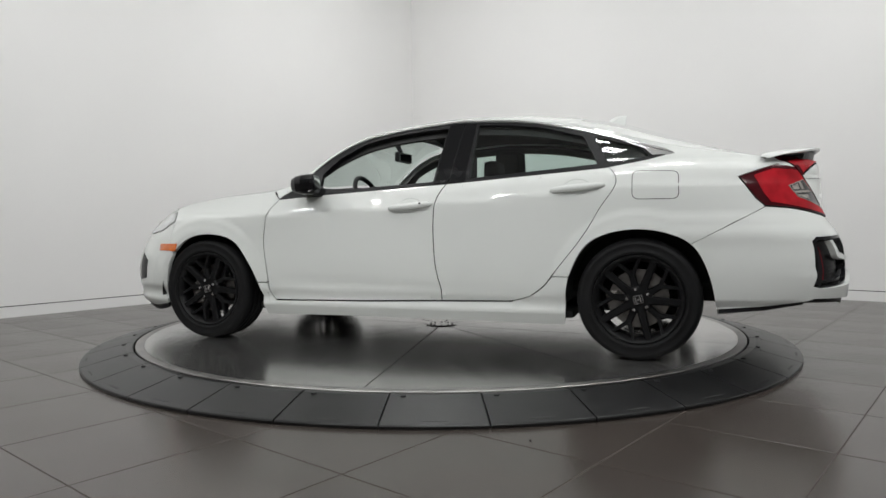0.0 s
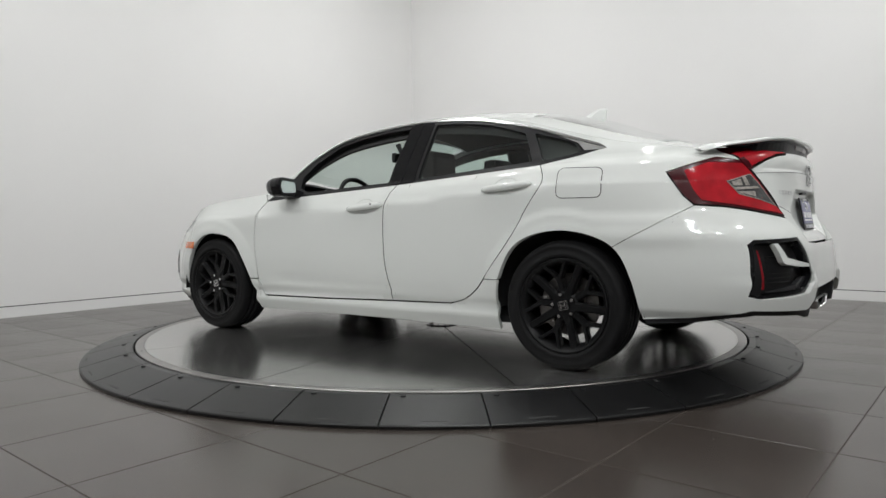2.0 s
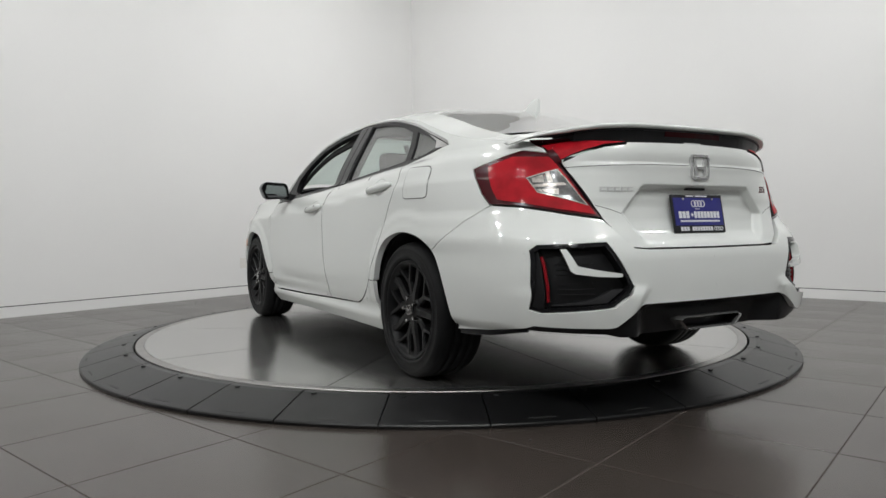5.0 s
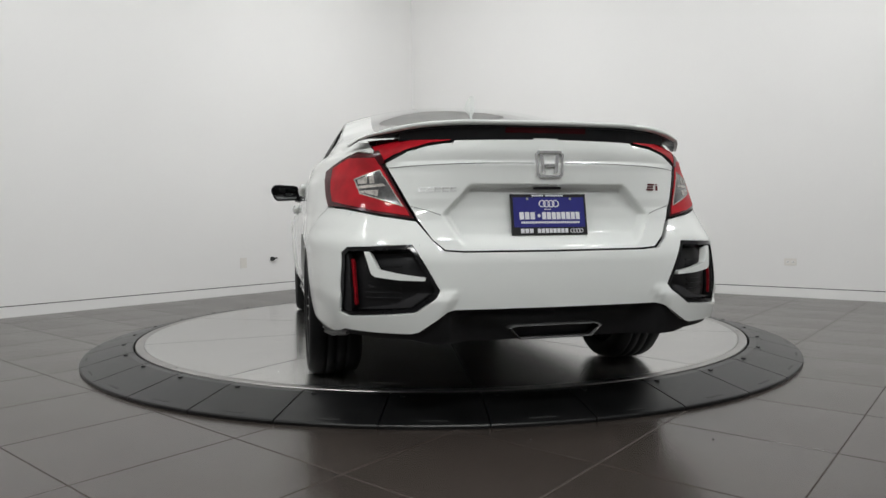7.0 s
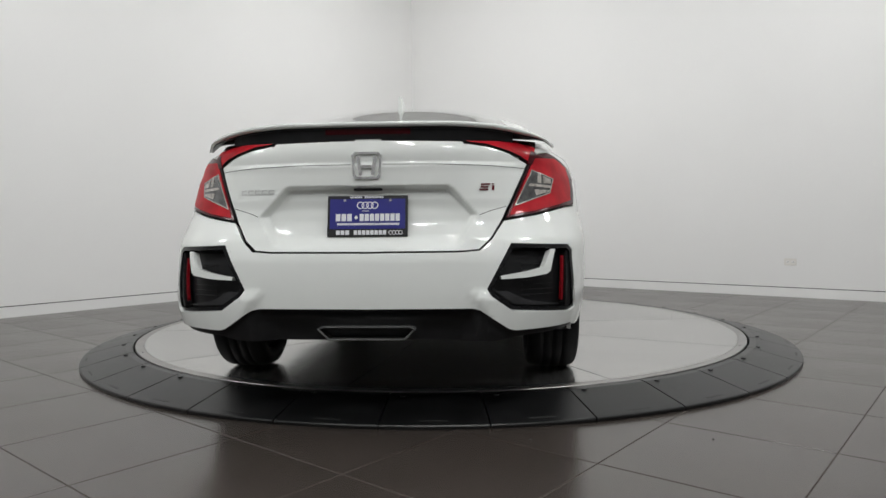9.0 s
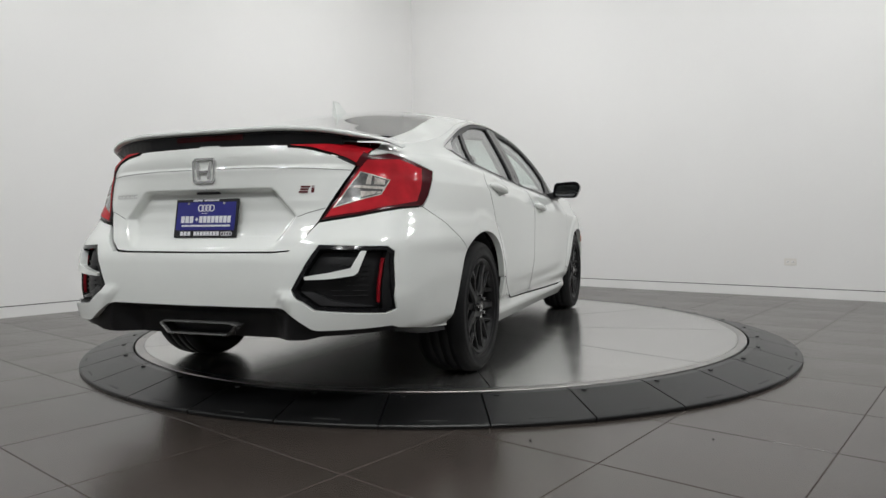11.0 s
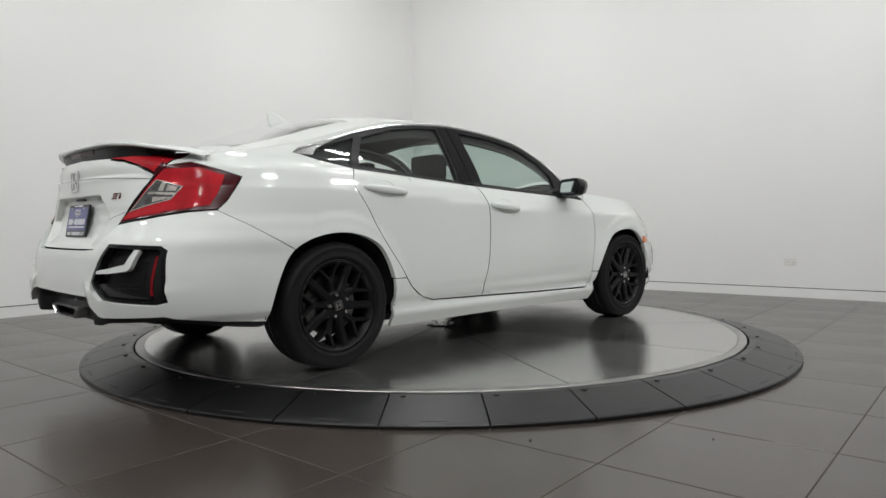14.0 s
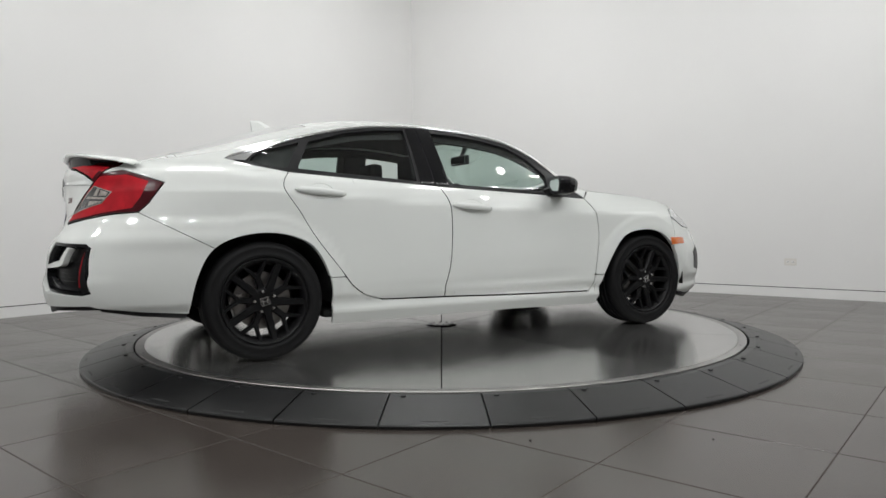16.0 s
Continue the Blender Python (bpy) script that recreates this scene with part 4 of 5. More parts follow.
def make_wheel():
    # rim barrel with lip
    bm = lathe_y([(0.212, -0.20), (0.206, -0.12), (0.198, -0.05), (0.205, -0.012), (0.222, 0.006), (0.2295, 0.012), (0.2345, 0.009), (0.236, 0.0), (0.228, -0.03), (0.224, -0.20), (0.212, -0.20)])
    wheel = part("wheel", bm, M_WHEEL, car, "matte black ten-spoke alloy wheel", smooth=True)
    tyre = lathe_y([(0.232, -0.205), (0.250, -0.222), (0.285, -0.226), (0.308, -0.216), (0.3185, -0.195), (0.3215, -0.17), (0.3225, -0.155), (0.3165, -0.153), (0.3165, -0.147), (0.3225, -0.145),
                    (0.3225, -0.113), (0.3165, -0.111), (0.3165, -0.101), (0.3225, -0.099), (0.3225, -0.067), (0.3165, -0.065), (0.3165, -0.059), (0.3225, -0.057), (0.3215, -0.035),
                    (0.3185, -0.015), (0.312, 0.002), (0.300, 0.013), (0.288, 0.017), (0.285, 0.0155), (0.272, 0.018), (0.258, 0.017), (0.2565, 0.0185), (0.246, 0.0165), (0.238, 0.010), (0.2345, 0.0)], 72)
    part("tyre", tyre, M_TYRE, wheel, "low-profile black tyre", smooth=True)
    for k in range(5):
        a = 90 - 72 * k + 180
        bm = bmesh.new()
        bar_path(bm, [(a, 0.035, -0.012), (a, 0.09, -0.008), (a, 0.15, -0.010), (a, 0.212, -0.006), (a, 0.226, 0.0)], [0.054, 0.044, 0.040, 0.044, 0.054], 0.004, 0.045)
        part("spoke", bm, M_WHEEL, wheel)
        b = a + 36
        bm = bmesh.new()
        bar_path(bm, [(b, 0.045, -0.016), (b, 0.09, -0.018), (b, 0.135, -0.016), (b, 0.150, -0.014)], [0.046, 0.036, 0.034, 0.030], 0.002, 0.045)
        for e in (-1, 1):
            bar_path(bm, [(b + e * 2.0, 0.134, -0.016), (b + e * 8.5, 0.165, -0.011), (b + e * 14, 0.204, -0.006), (b + e * 16.5, 0.226, 0.0)], [0.024, 0.021, 0.021, 0.027], 0.003, 0.04)
        part("forked_spoke", bm, M_WHEEL, wheel)
        c = radians(a + 36)
        bm = bmesh.new()
        bmesh.ops.create_cone(bm, cap_ends=True, segments=6, radius1=0.0105, radius2=0.0085, depth=0.020, matrix=pose(0.056 * math.cos(c), 0.0, 0.056 * math.sin(c), -90, 0, 0))
        part("lug_nut", bm, M_CHROME, wheel, "bright lug nut")
    part("hub", lathe_y([(0.0001, -0.006), (0.062, -0.008), (0.074, -0.018), (0.078, -0.05), (0.0001, -0.05)], 40), M_WHEEL, wheel, smooth=False)
    bm = bmesh.new()
    add_box(bm, -0.026, 0.026, -0.008, 0.004, -0.023, 0.023, bevel=0.007)
    cap = part("hub_cap", bm, M_BLACK, wheel)
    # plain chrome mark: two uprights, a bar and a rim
    for x0, x1, z0, z1 in ((-0.015, -0.009, -0.015, 0.015), (0.009, 0.015, -0.015, 0.015), (-0.010, 0.010, -0.003, 0.003), (-0.023, 0.023, 0.018, 0.021), (-0.023, 0.023, -0.021, -0.018), (-0.024, -0.021, -0.019, 0.019), (0.021, 0.024, -0.019, 0.019)):
        bm = bmesh.new()
        add_box(bm, x0, x1, 0.004, 0.0065, z0, z1)
        ob = part("cap_mark", bm, M_CHROME, wheel)
    part("brake_disc", lathe_y([(0.07, -0.075), (0.155, -0.075), (0.155, -0.098), (0.07, -0.098), (0.07, -0.075)], 48), M_BRAKE, wheel, "worn iron brake disc")
    part("brake_drum", lathe_y([(0.0001, -0.06), (0.085, -0.06), (0.09, -0.10), (0.0001, -0.10)], 32), M_BRAKE, wheel)
    bm = bmesh.new()
    add_box(bm, 0.09, 0.165, -0.135, -0.055, -0.07, 0.07, bevel=0.012)
    part("brake_caliper", bm, M_BRAKE, wheel)
    return wheel


def copy_part(ob, m):
    made = ob.copy()
    scene.collection.objects.link(made)
    made.matrix_basis = m
    for c in ob.children:
        k = c.copy()
        scene.collection.objects.link(k)
        k.parent = made
    return made


wheel = make_wheel()
wheel.matrix_basis = pose(-1.35, 0.872, HUB_Z, 0, 14, 0)
copy_part(wheel, pose(1.35, 0.855, HUB_Z, 0, 14, 0))
copy_part(wheel, pose(-1.35, -0.872, HUB_Z, 0, 14, 180))
copy_part(wheel, pose(1.35, -0.855, HUB_Z, 0, 14, 180))


# ---- car: rear fittings ----
def loft(bm, rows, close=True):
    vs = [[bm.verts.new(p) for p in r] for r in rows]
    k = len(rows[0])
    for a, b in zip(vs, vs[1:]):
        for j in range(k if close else k - 1):
            bm.faces.new((a[j], a[(j + 1) % k], b[(j + 1) % k], b[j]))
    if close:
        bm.faces.new(vs[0][::-1])
        bm.faces.new(vs[-1])
    bmesh.ops.recalc_face_normals(bm, faces=bm.faces)
    return vs


SP_ZT = smooth_tab([(0, 1.122), (0.3, 1.122), (0.46, 1.116), (0.55, 1.106), (0.65, 1.085), (0.70, 1.070), (0.738, 1.048)])
SP_XT = smooth_tab([(0, -2.302), (0.3, -2.285), (0.46, -2.245), (0.55, -2.205), (0.65, -2.13), (0.70, -2.06), (0.738, -1.985)])
SP_XF = smooth_tab([(0, -2.07), (0.5, -2.04), (0.65, -1.99), (0.738, -1.94)])


def spoiler_rows(low, n=41):
    rows = []
    for i in range(n):
        y = -0.738 + 1.476 * i / (n - 1)
        a = abs(y)
        zt, xt, xf = SP_ZT(a), SP_XT(a), SP_XF(a)
        zf = zt - 0.022 + 0.03 * ease((a - 0.5) / 0.24)
        zf = min(zf, zt + 0.006)
        xm = (xt + xf) / 2
        th = 1 - 0.8 * ease((a - 0.58) / 0.158)
        if not low:
            rows.append([(xf, y, zf), (xm, y, (zt + zf) / 2 + 0.008), (xt + 0.012, y, zt), (xt, y, zt - 0.003 * th), (xt + 0.002, y, zt - 0.015 * th), (xt + 0.015, y, zt - 0.019 * th), (xm, y, (zt + zf) / 2 - 0.014 * th), (xf + 0.004, y, zf - 0.006 * th)])
        else:
            rows.append([(xf - 0.006, y * 0.995, zf - 0.004), (xt + 0.020, y * 0.995, zt - 0.017 * th), (xt + 0.022, y * 0.995, zt - 0.025 * th), (xm, y * 0.995, (zt + zf) / 2 - 0.024 * th), (xf - 0.004, y * 0.995, zf - 0.012 * th)])
    return rows


bm = bmesh.new()
loft(bm, spoiler_rows(False))
spoiler = part("spoiler", bm, M_PAINT, car, "white boot spoiler", smooth=True)
bm = bmesh.new()
loft(bm, spoiler_rows(True))
part("spoiler_underside", bm, M_TRIMBLACK, spoiler, "black underside")
bm = bmesh.new()
rows = []
for i in range(33):
    y = -0.56 + 1.12 * i / 32
    a = abs(y)
    x = SP_XT(a) + 0.028
    zt = SP_ZT(a) - 0.018
    rows.append([(x, y, zt), (x + 0.010, y, 1.036 + 0.014 * ease((a - 0.36) / 0.12)), (x + 0.14, y, 1.05), (x + 0.14, y, zt - 0.01)])
loft(bm, rows)
part("spoiler_base", bm, M_TRIMBLACK, spoiler, "black spoiler foot")
bm = bmesh.new()
rows = []
for i in range(13):
    y = -0.165 + 0.33 * i / 12
    x = SP_XT(abs(y)) + 0.025
    rows.append([(x, y, 1.098), (x + 0.004, y, 1.076), (x + 0.02, y, 1.076), (x + 0.02, y, 1.098)])
loft(bm, rows)
part("brake_light", bm, M_REDDARK, spoiler, "dark red high brake light")

# number plate in its frame
PLATE = pose(-2.290, 0.0, 0.760, 0, 10, 0)


def on_plate(name, y0, y1, z0, z1, d, t, material, parent, label="", bevel=0.0):
    """A flat piece on the plate: y to the car's left, z up, d its distance from the plate's back."""
    bm = bmesh.new()
    add_box(bm, -d - t, -d, y0, y1, z0, z1, PLATE, bevel)
    return part(name, bm, material, parent, label)


plate = on_plate("number_plate", -0.155, 0.155, -0.080, 0.080, 0.0, 0.008, M_BLACK, car, "blue plate with white print in a black frame", 0.003)
on_plate("plate_face", -0.145, 0.145, -0.050, 0.066, 0.0085, 0.001, M_PLATEBLUE, plate, "blue enamel plate face")
# rows of print: (from, to, bars, bottom, top); word gaps lie between the rows' spans
for y0, y1, n, z0, z1 in ((0.068, 0.020, 6, 0.0695, 0.0760), (0.012, -0.062, 10, 0.0695, 0.0760), (0.122, 0.056, 3, -0.020, 0.008), (0.030, -0.128, 8, -0.020, 0.008), (0.116, -0.124, 30, -0.036, -0.028),
                          (0.120, 0.066, 3, -0.073, -0.056), (0.052, -0.076, 8, -0.073, -0.056), (0.020, -0.008, 4, 0.0175, 0.0205)):
    w = (y0 - y1) / n
    for k in range(n):
        on_plate("print_bar", y0 - w * (k + 0.80), y0 - w * k, z0, z1, 0.0096, 0.0008, M_PRINT, plate)
bm = bmesh.new()
bmesh.ops.create_cone(bm, cap_ends=True, segments=4, radius1=0.008, radius2=0.008, depth=0.0012, matrix=PLATE @ pose(-0.0102, 0.043, -0.006, 0, -90, 0))
part("print_diamond", bm, M_PRINT, plate)
for k in range(4):
    bm = bmesh.new()
    ring_profile(bm, [(0.0105, 0.0), (0.0105, 0.0012), (0.0145, 0.0012), (0.0145, 0.0)], 24)
    bmesh.ops.transform(bm, matrix=PLATE @ pose(-0.0096, 0.027 - k * 0.018, 0.041, 0, -90, 0), verts=bm.verts)
    part("print_ring", bm, M_PRINT, plate)
for k in range(4):
    bm = bmesh.new()
    ring_profile(bm, [(0.006, 0.0), (0.006, 0.0012), (0.0085, 0.0012), (0.0085, 0.0)], 20)
    bmesh.ops.transform(bm, matrix=PLATE @ pose(-0.0096, -0.090 - k * 0.0125, -0.065, 0, -90, 0), verts=bm.verts)
    part("print_ring", bm, M_PRINT, plate)
for y in (-0.088, 0.088):
    bm = bmesh.new()
    bmesh.ops.create_cone(bm, cap_ends=True, segments=12, radius1=0.006, radius2=0.005, depth=0.004, matrix=PLATE @ pose(-0.011, y, 0.060, 0, -90, 0))
    part("plate_screw", bm, M_CHROME, plate)

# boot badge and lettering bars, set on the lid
def lid_point(y, z):
    a, b = uy(abs(y), z)
    w = wrap(a, b)
    w = w + plate_pocket(a, b, w)
    return Vector((w.x, y, z))


def lid_bar(name, y0, y1, z0, z1, t, material, parent, label="", shear=0.0):
    """A raised bar on the lid between two points, following its curve."""
    bm = bmesh.new()
    rows = []
    for i in range(5):
        y = y0 + (y1 - y0) * i / 4
        p, q = lid_point(y, z0), lid_point(y + shear * 0, z1)
        rows.append([(p.x - t, y, z0), (q.x - t, y + shear, z1), (q.x + 0.004, y + shear, z1), (p.x + 0.004, y, z0)])
    loft(bm, rows)
    return part(name, bm, material, parent, label)


badge = lid_bar("badge", -0.044, 0.044, 0.902, 0.911, 0.008, M_FINISHER, boot_lid, "chrome badge with a framed mark")
for y0, y1, z0, z1, sh in ((-0.048, 0.048, 0.996, 1.005, 0), (0.044, 0.053, 0.913, 0.994, 0.005), (-0.053, -0.044, 0.913, 0.994, -0.005), (0.017, 0.030, 0.918, 0.990, 0.010), (-0.030, -0.017, 0.918, 0.990, -0.010),
                           (-0.020, 0.020, 0.943, 0.954, 0), (0.043, 0.055, 0.990, 1.000, -0.005), (-0.055, -0.043, 0.990, 1.000, 0.005), (0.037, 0.049, 0.907, 0.917, 0.003), (-0.049, -0.037, 0.907, 0.917, -0.003)):
    lid_bar("badge_bar", y0, y1, z0, z1, 0.008, M_FINISHER, badge, shear=sh)
for k in range(5):
    y = 0.505 - 0.029 * k
    lid_bar("lettering_bar", y - 0.023, y, 0.862, 0.866, 0.0025, M_LETTER, boot_lid, "thin silver lettering bar", shear=-0.001)
    lid_bar("lettering_bar", y - 0.023, y, 0.849, 0.853, 0.0025, M_LETTER, boot_lid, "thin silver lettering bar", shear=-0.001)
    lid_bar("lettering_bar", y - 0.004, y + 0.001, 0.853, 0.862, 0.0025, M_LETTER, boot_lid, "thin silver lettering bar", shear=-0.003)
for y, w, z0, z1 in ((-0.434, 0.034, 0.8755, 0.882), (-0.432, 0.030, 0.8655, 0.8715), (-0.427, 0.034, 0.855, 0.8615), (-0.475, 0.010, 0.855, 0.875), (-0.475, 0.010, 0.878, 0.882)):
    lid_bar("lettering_bar", y - w, y, z0, z1, 0.003, M_BADGERED, boot_lid, "dark red lettering bar", shear=-0.001)
bm = bmesh.new()
p = lid_point(0, 0.868)
add_box(bm, p.x - 0.004, p.x + 0.02, -0.055, 0.055, 0.858, 0.868, bevel=0.003)
part("boot_handle", bm, M_BLACK, boot_lid, "black boot release")

# central exhaust finisher
HEX = [(0.190, 0.336), (0.166, 0.347), (-0.166, 0.347), (-0.190, 0.336), (-0.145, 0.292), (0.145, 0.292)]
bm = bmesh.new()
inner_hex = inset([(y, z) for y, z in HEX], 0.0075)
rings = [[(-2.362, y, z) for y, z in HEX], [(-2.372, y, z) for y, z in inset(HEX, 0.004)], [(-2.364, y, z) for y, z in inner_hex], [(-2.352, y, z) for y, z in inner_hex]]
vs = [[bm.verts.new(q) for q in r] for r in [[(-2.22, y, z) for y, z in HEX]] + rings]
for a, b in zip(vs, vs[1:]):
    for j in range(6):
        bm.faces.new((a[j], a[(j + 1) % 6], b[(j + 1) % 6], b[j]))
exhaust = part("exhaust_finisher", bm, M_FINISHER, car, "polished six-sided exhaust finisher")
# back plate and inner walls of the mouth, plain black
bm = bmesh.new()
extrude_poly(bm, [(-2.24, y, z) for y, z in inner_hex], (0.02, 0, 0))
walls = [[bm.verts.new((x, y, z)) for y, z in inner_hex] for x in (-2.352, -2.24)]
for j in range(6):
    bm.faces.new((walls[0][j], walls[0][(j + 1) % 6], walls[1][(j + 1) % 6], walls[1][j]))
part("exhaust_mouth", bm, M_UNDER, exhaust, "plain black mouth")
bm = bmesh.new()
bmesh.ops.create_cone(bm, cap_ends=True, segments=32, radius1=0.11, radius2=0.11, depth=0.75, matrix=Matrix.Translation((-2.02, 0.0, 0.335)) @ pose(0, 0, 0, 90, 0, 0) @ Matrix.Diagonal((1.5, 0.75, 1, 1)))
part("silencer", bm, M_UNDER, car)
bm = bmesh.new()
bmesh.ops.create_cone(bm, cap_ends=True, segments=16, radius1=0.03, radius2=0.03, depth=2.4, matrix=pose(-0.3, 0.05, 0.22, 0, 90, 0))
part("exhaust_pipe", bm, M_UNDER, car)

# underbody
for nm, dims in (("floor_pan", (-1.0, 1.0, -0.78, 0.78, 0.20, 0.24)), ("rear_floor", (-2.26, -0.95, -0.56, 0.56, 0.36, 0.40)), ("front_floor", (0.95, 2.1, -0.56, 0.56, 0.20, 0.24)), ("rear_axle", (-1.42, -1.28, -0.70, 0.70, 0.24, 0.33)),
                 ("front_axle", (1.28, 1.42, -0.70, 0.70, 0.22, 0.32)), ("boot_floor", (-2.15, -0.95, -0.55, 0.55, 0.66, 0.70)), ("fuel_tank", (-1.25, -0.62, -0.52, 0.30, 0.19, 0.36))):
    bm = bmesh.new()
    add_box(bm, *dims, bevel=0.012)
    part(nm, bm, M_UNDER, car)
for s in (-1, 1):
    bm = bmesh.new()
    add_box(bm, -2.08, -1.76, min(s * 0.50, s * 0.72), max(s * 0.50, s * 0.72), 0.31, 0.36)
    part("rear_undertray", bm, M_UNDER, car)

# door handles, mirrors, antenna
def handle(x, z, s, ln=0.24):
    bm = bmesh.new()
    rows = []
    for i in range(13):
        t = i / 12
        xx = x + ln / 2 - ln * t
        zz = z - 0.012 + 0.024 * t
        y = side_y(xx, zz)
        b = math.sin(math.pi * min(1, max(0.0, t))) ** 0.35
        out, hh = 0.008 + 0.026 * b, 0.007 + 0.014 * b
        rows.append([(xx, s * (y + 0.0), zz - hh), (xx, s * (y + out * 0.8), zz - hh * 0.9), (xx, s * (y + out), zz), (xx, s * (y + out * 0.8), zz + hh * 0.9), (xx, s * (y + 0.0), zz + hh)])
    loft(bm, rows)
    h = part("door_handle", bm, M_PAINT, car, "white door handle", smooth=True)
    cup = [ux(x + 0.075 * math.cos(a), z + 0.004 + 0.044 * math.sin(a)) for a in [2 * math.pi * i / 20 for i in range(20)]]
    panel("handle_cup", cup, M_PAINT, h, lift=0.0008, depth=0, cell=0.012, flip=s < 0,
          bend=lambda a, b, w: Vector((0, -0.022 * max(0.0, 1 - ((w.x - x) / 0.075) ** 2 - ((b - z - 0.004) / 0.044) ** 2) + 0.003, 0)))
    return h


def side_y(x, z):
    return wrap(*ux(x, z)).y


for s in (1, -1):
    handle(-0.08, 0.832, s, 0.27)
    handle(-1.035, 0.914, s, 0.29)
    if s > 0:
        bm = bmesh.new()
        bmesh.ops.create_cone(bm, cap_ends=True, segments=12, radius1=0.006, radius2=0.006, depth=0.004, matrix=pose(-0.15, side_y(-0.15, 0.846) + 0.031, 0.846, 90, 0, 0))
        part("door_lock", bm, M_BLACK, car)
    # wing mirror: rounded black shell with the glass set in its rear face
    shape = rounded([(0.845, 0.915), (0.865, 1.022), (1.040, 1.028), (1.068, 0.985), (1.030, 0.905)], 0.03, 5)
    face = rounded([(0.872, 0.925), (0.885, 1.000), (1.030, 1.005), (1.048, 0.975), (1.018, 0.918)], 0.02, 5)
    bm = bmesh.new()
    loft(bm, [[(x - 0.30 * (y - 0.955) * k, s * (0.955 + (y - 0.955) * k), 0.967 + (z - 0.967) * k) for y, z in shape]
              for x, k in ((0.655, 0.25), (0.64, 0.60), (0.61, 0.82), (0.57, 0.95), (0.52, 1.0), (0.49, 0.99), (0.484, 0.95))])
    mirror = part("wing_mirror", bm, M_GLOSSBLACK, car, "gloss black wing mirror", smooth=False)
    bm = bmesh.new()
    extrude_poly(bm, [(0.4825 - 0.30 * (y - 0.955), s * y, z) for y, z in face], (-0.002, 0, 0))
    part("mirror_glass", bm, M_MIRROR, mirror, "flat mirror glass")
    bm = bmesh.new()
    loft(bm, [[(0.64, s * 0.79, 0.885), (0.50, s * 0.79, 0.895), (0.50, s * 0.79, 0.935), (0.64, s * 0.79, 0.94)], [(0.615, s * 0.89, 0.908), (0.525, s * 0.89, 0.912), (0.525, s * 0.89, 0.965), (0.60, s * 0.89, 0.965)]])
    part("mirror_arm", bm, M_TRIMBLACK, mirror)

bm = bmesh.new()
rows = []
for i in range(9):
    t = i / 8
    z = CROWN(-1.15) - 0.03 + 0.088 * t
    x0, x1, w = -1.02 - 0.145 * t ** 1.2, -1.215 - 0.012 * t, 0.022 * (1 - t) ** 0.6 + 0.006
    rows.append([(x0, 0, z), (x0 * 0.6 + x1 * 0.4, w, z), (x1, w * 0.5, z), (x1, -w * 0.5, z), (x0 * 0.6 + x1 * 0.4, -w, z)])
loft(bm, rows)
part("antenna_fin", bm, M_PAINT, car, "white shark-fin antenna", smooth=False)


# ---- car: cabin ----
def seat(x, y, w, zb, zt):
    bm = bmesh.new()
    add_box(bm, x - 0.05, x + 0.48, y - w / 2, y + w / 2, 0.42, 0.58, bevel=0.05)
    s = part("seat_cushion", bm, M_FABRIC, car, "black cloth seat")
    bm = bmesh.new()
    rows = []
    for t in [i / 10 for i in range(11)]:
        z = zb + (zt - zb) * t
        c = x - 0.02 - 0.22 * t
        ww = w * (1 - 0.30 * t ** 3) / 2
        rows.append([(c + 0.06, y - ww, z), (c + 0.035, y - ww * 0.6, z), (c + 0.035, y + ww * 0.6, z), (c + 0.06, y + ww, z), (c - 0.06, y + ww * 0.9, z), (c - 0.08, y, z), (c - 0.06, y - ww * 0.9, z)])
    loft(bm, rows)
    part("seat_back", bm, M_FABRIC, s, smooth=False)
    bm = bmesh.new()
    add_box(bm, x - 0.33, x - 0.22, y - 0.13, y + 0.13, zt + 0.015, zt + 0.19, bevel=0.04)
    part("headrest", bm, M_FABRIC, s)
    for e in (-0.05, 0.05):
        bm = bmesh.new()
        bmesh.ops.create_cone(bm, cap_ends=True, segments=8, radius1=0.006, radius2=0.006, depth=0.08, matrix=pose(x - 0.265, y + e, zt + 0.01))
        part("headrest_post", bm, M_CHROME, s)


for y in (0.37, -0.37):
    seat(0.02, y, 0.50, 0.55, 0.99)
bm = bmesh.new()
add_box(bm, -0.95, -0.45, -0.62, 0.62, 0.42, 0.58, bevel=0.05)
bench = part("rear_bench", bm, M_FABRIC, car, "black cloth rear bench")
bm = bmesh.new()
loft(bm, [[(-0.86, y, 0.55), (-1.08, y, 1.03), (-1.20, y, 1.03), (-1.02, y, 0.55)] for y in (-0.62, -0.2, 0.2, 0.62)])
part("bench_back", bm, M_FABRIC, bench)
for y in (0.38, 0.0, -0.38):
    bm = bmesh.new()
    add_box(bm, -1.20, -1.10, y - 0.12, y + 0.12, 1.02, 1.11, bevel=0.03)
    part("headrest", bm, M_FABRIC, bench)
bm = bmesh.new()
loft(bm, [[(0.62, y, 0.70), (0.50, y, 0.82), (0.60, y, 0.915 - 0.05 * abs(y)), (0.88, y, 0.93 - 0.05 * abs(y)), (0.95, y, 0.70)] for y in (-0.72, -0.35, 0.0, 0.35, 0.72)])
part("dashboard", bm, M_TRIMBLACK, car, "black dashboard")
bm = bmesh.new()
rows = []
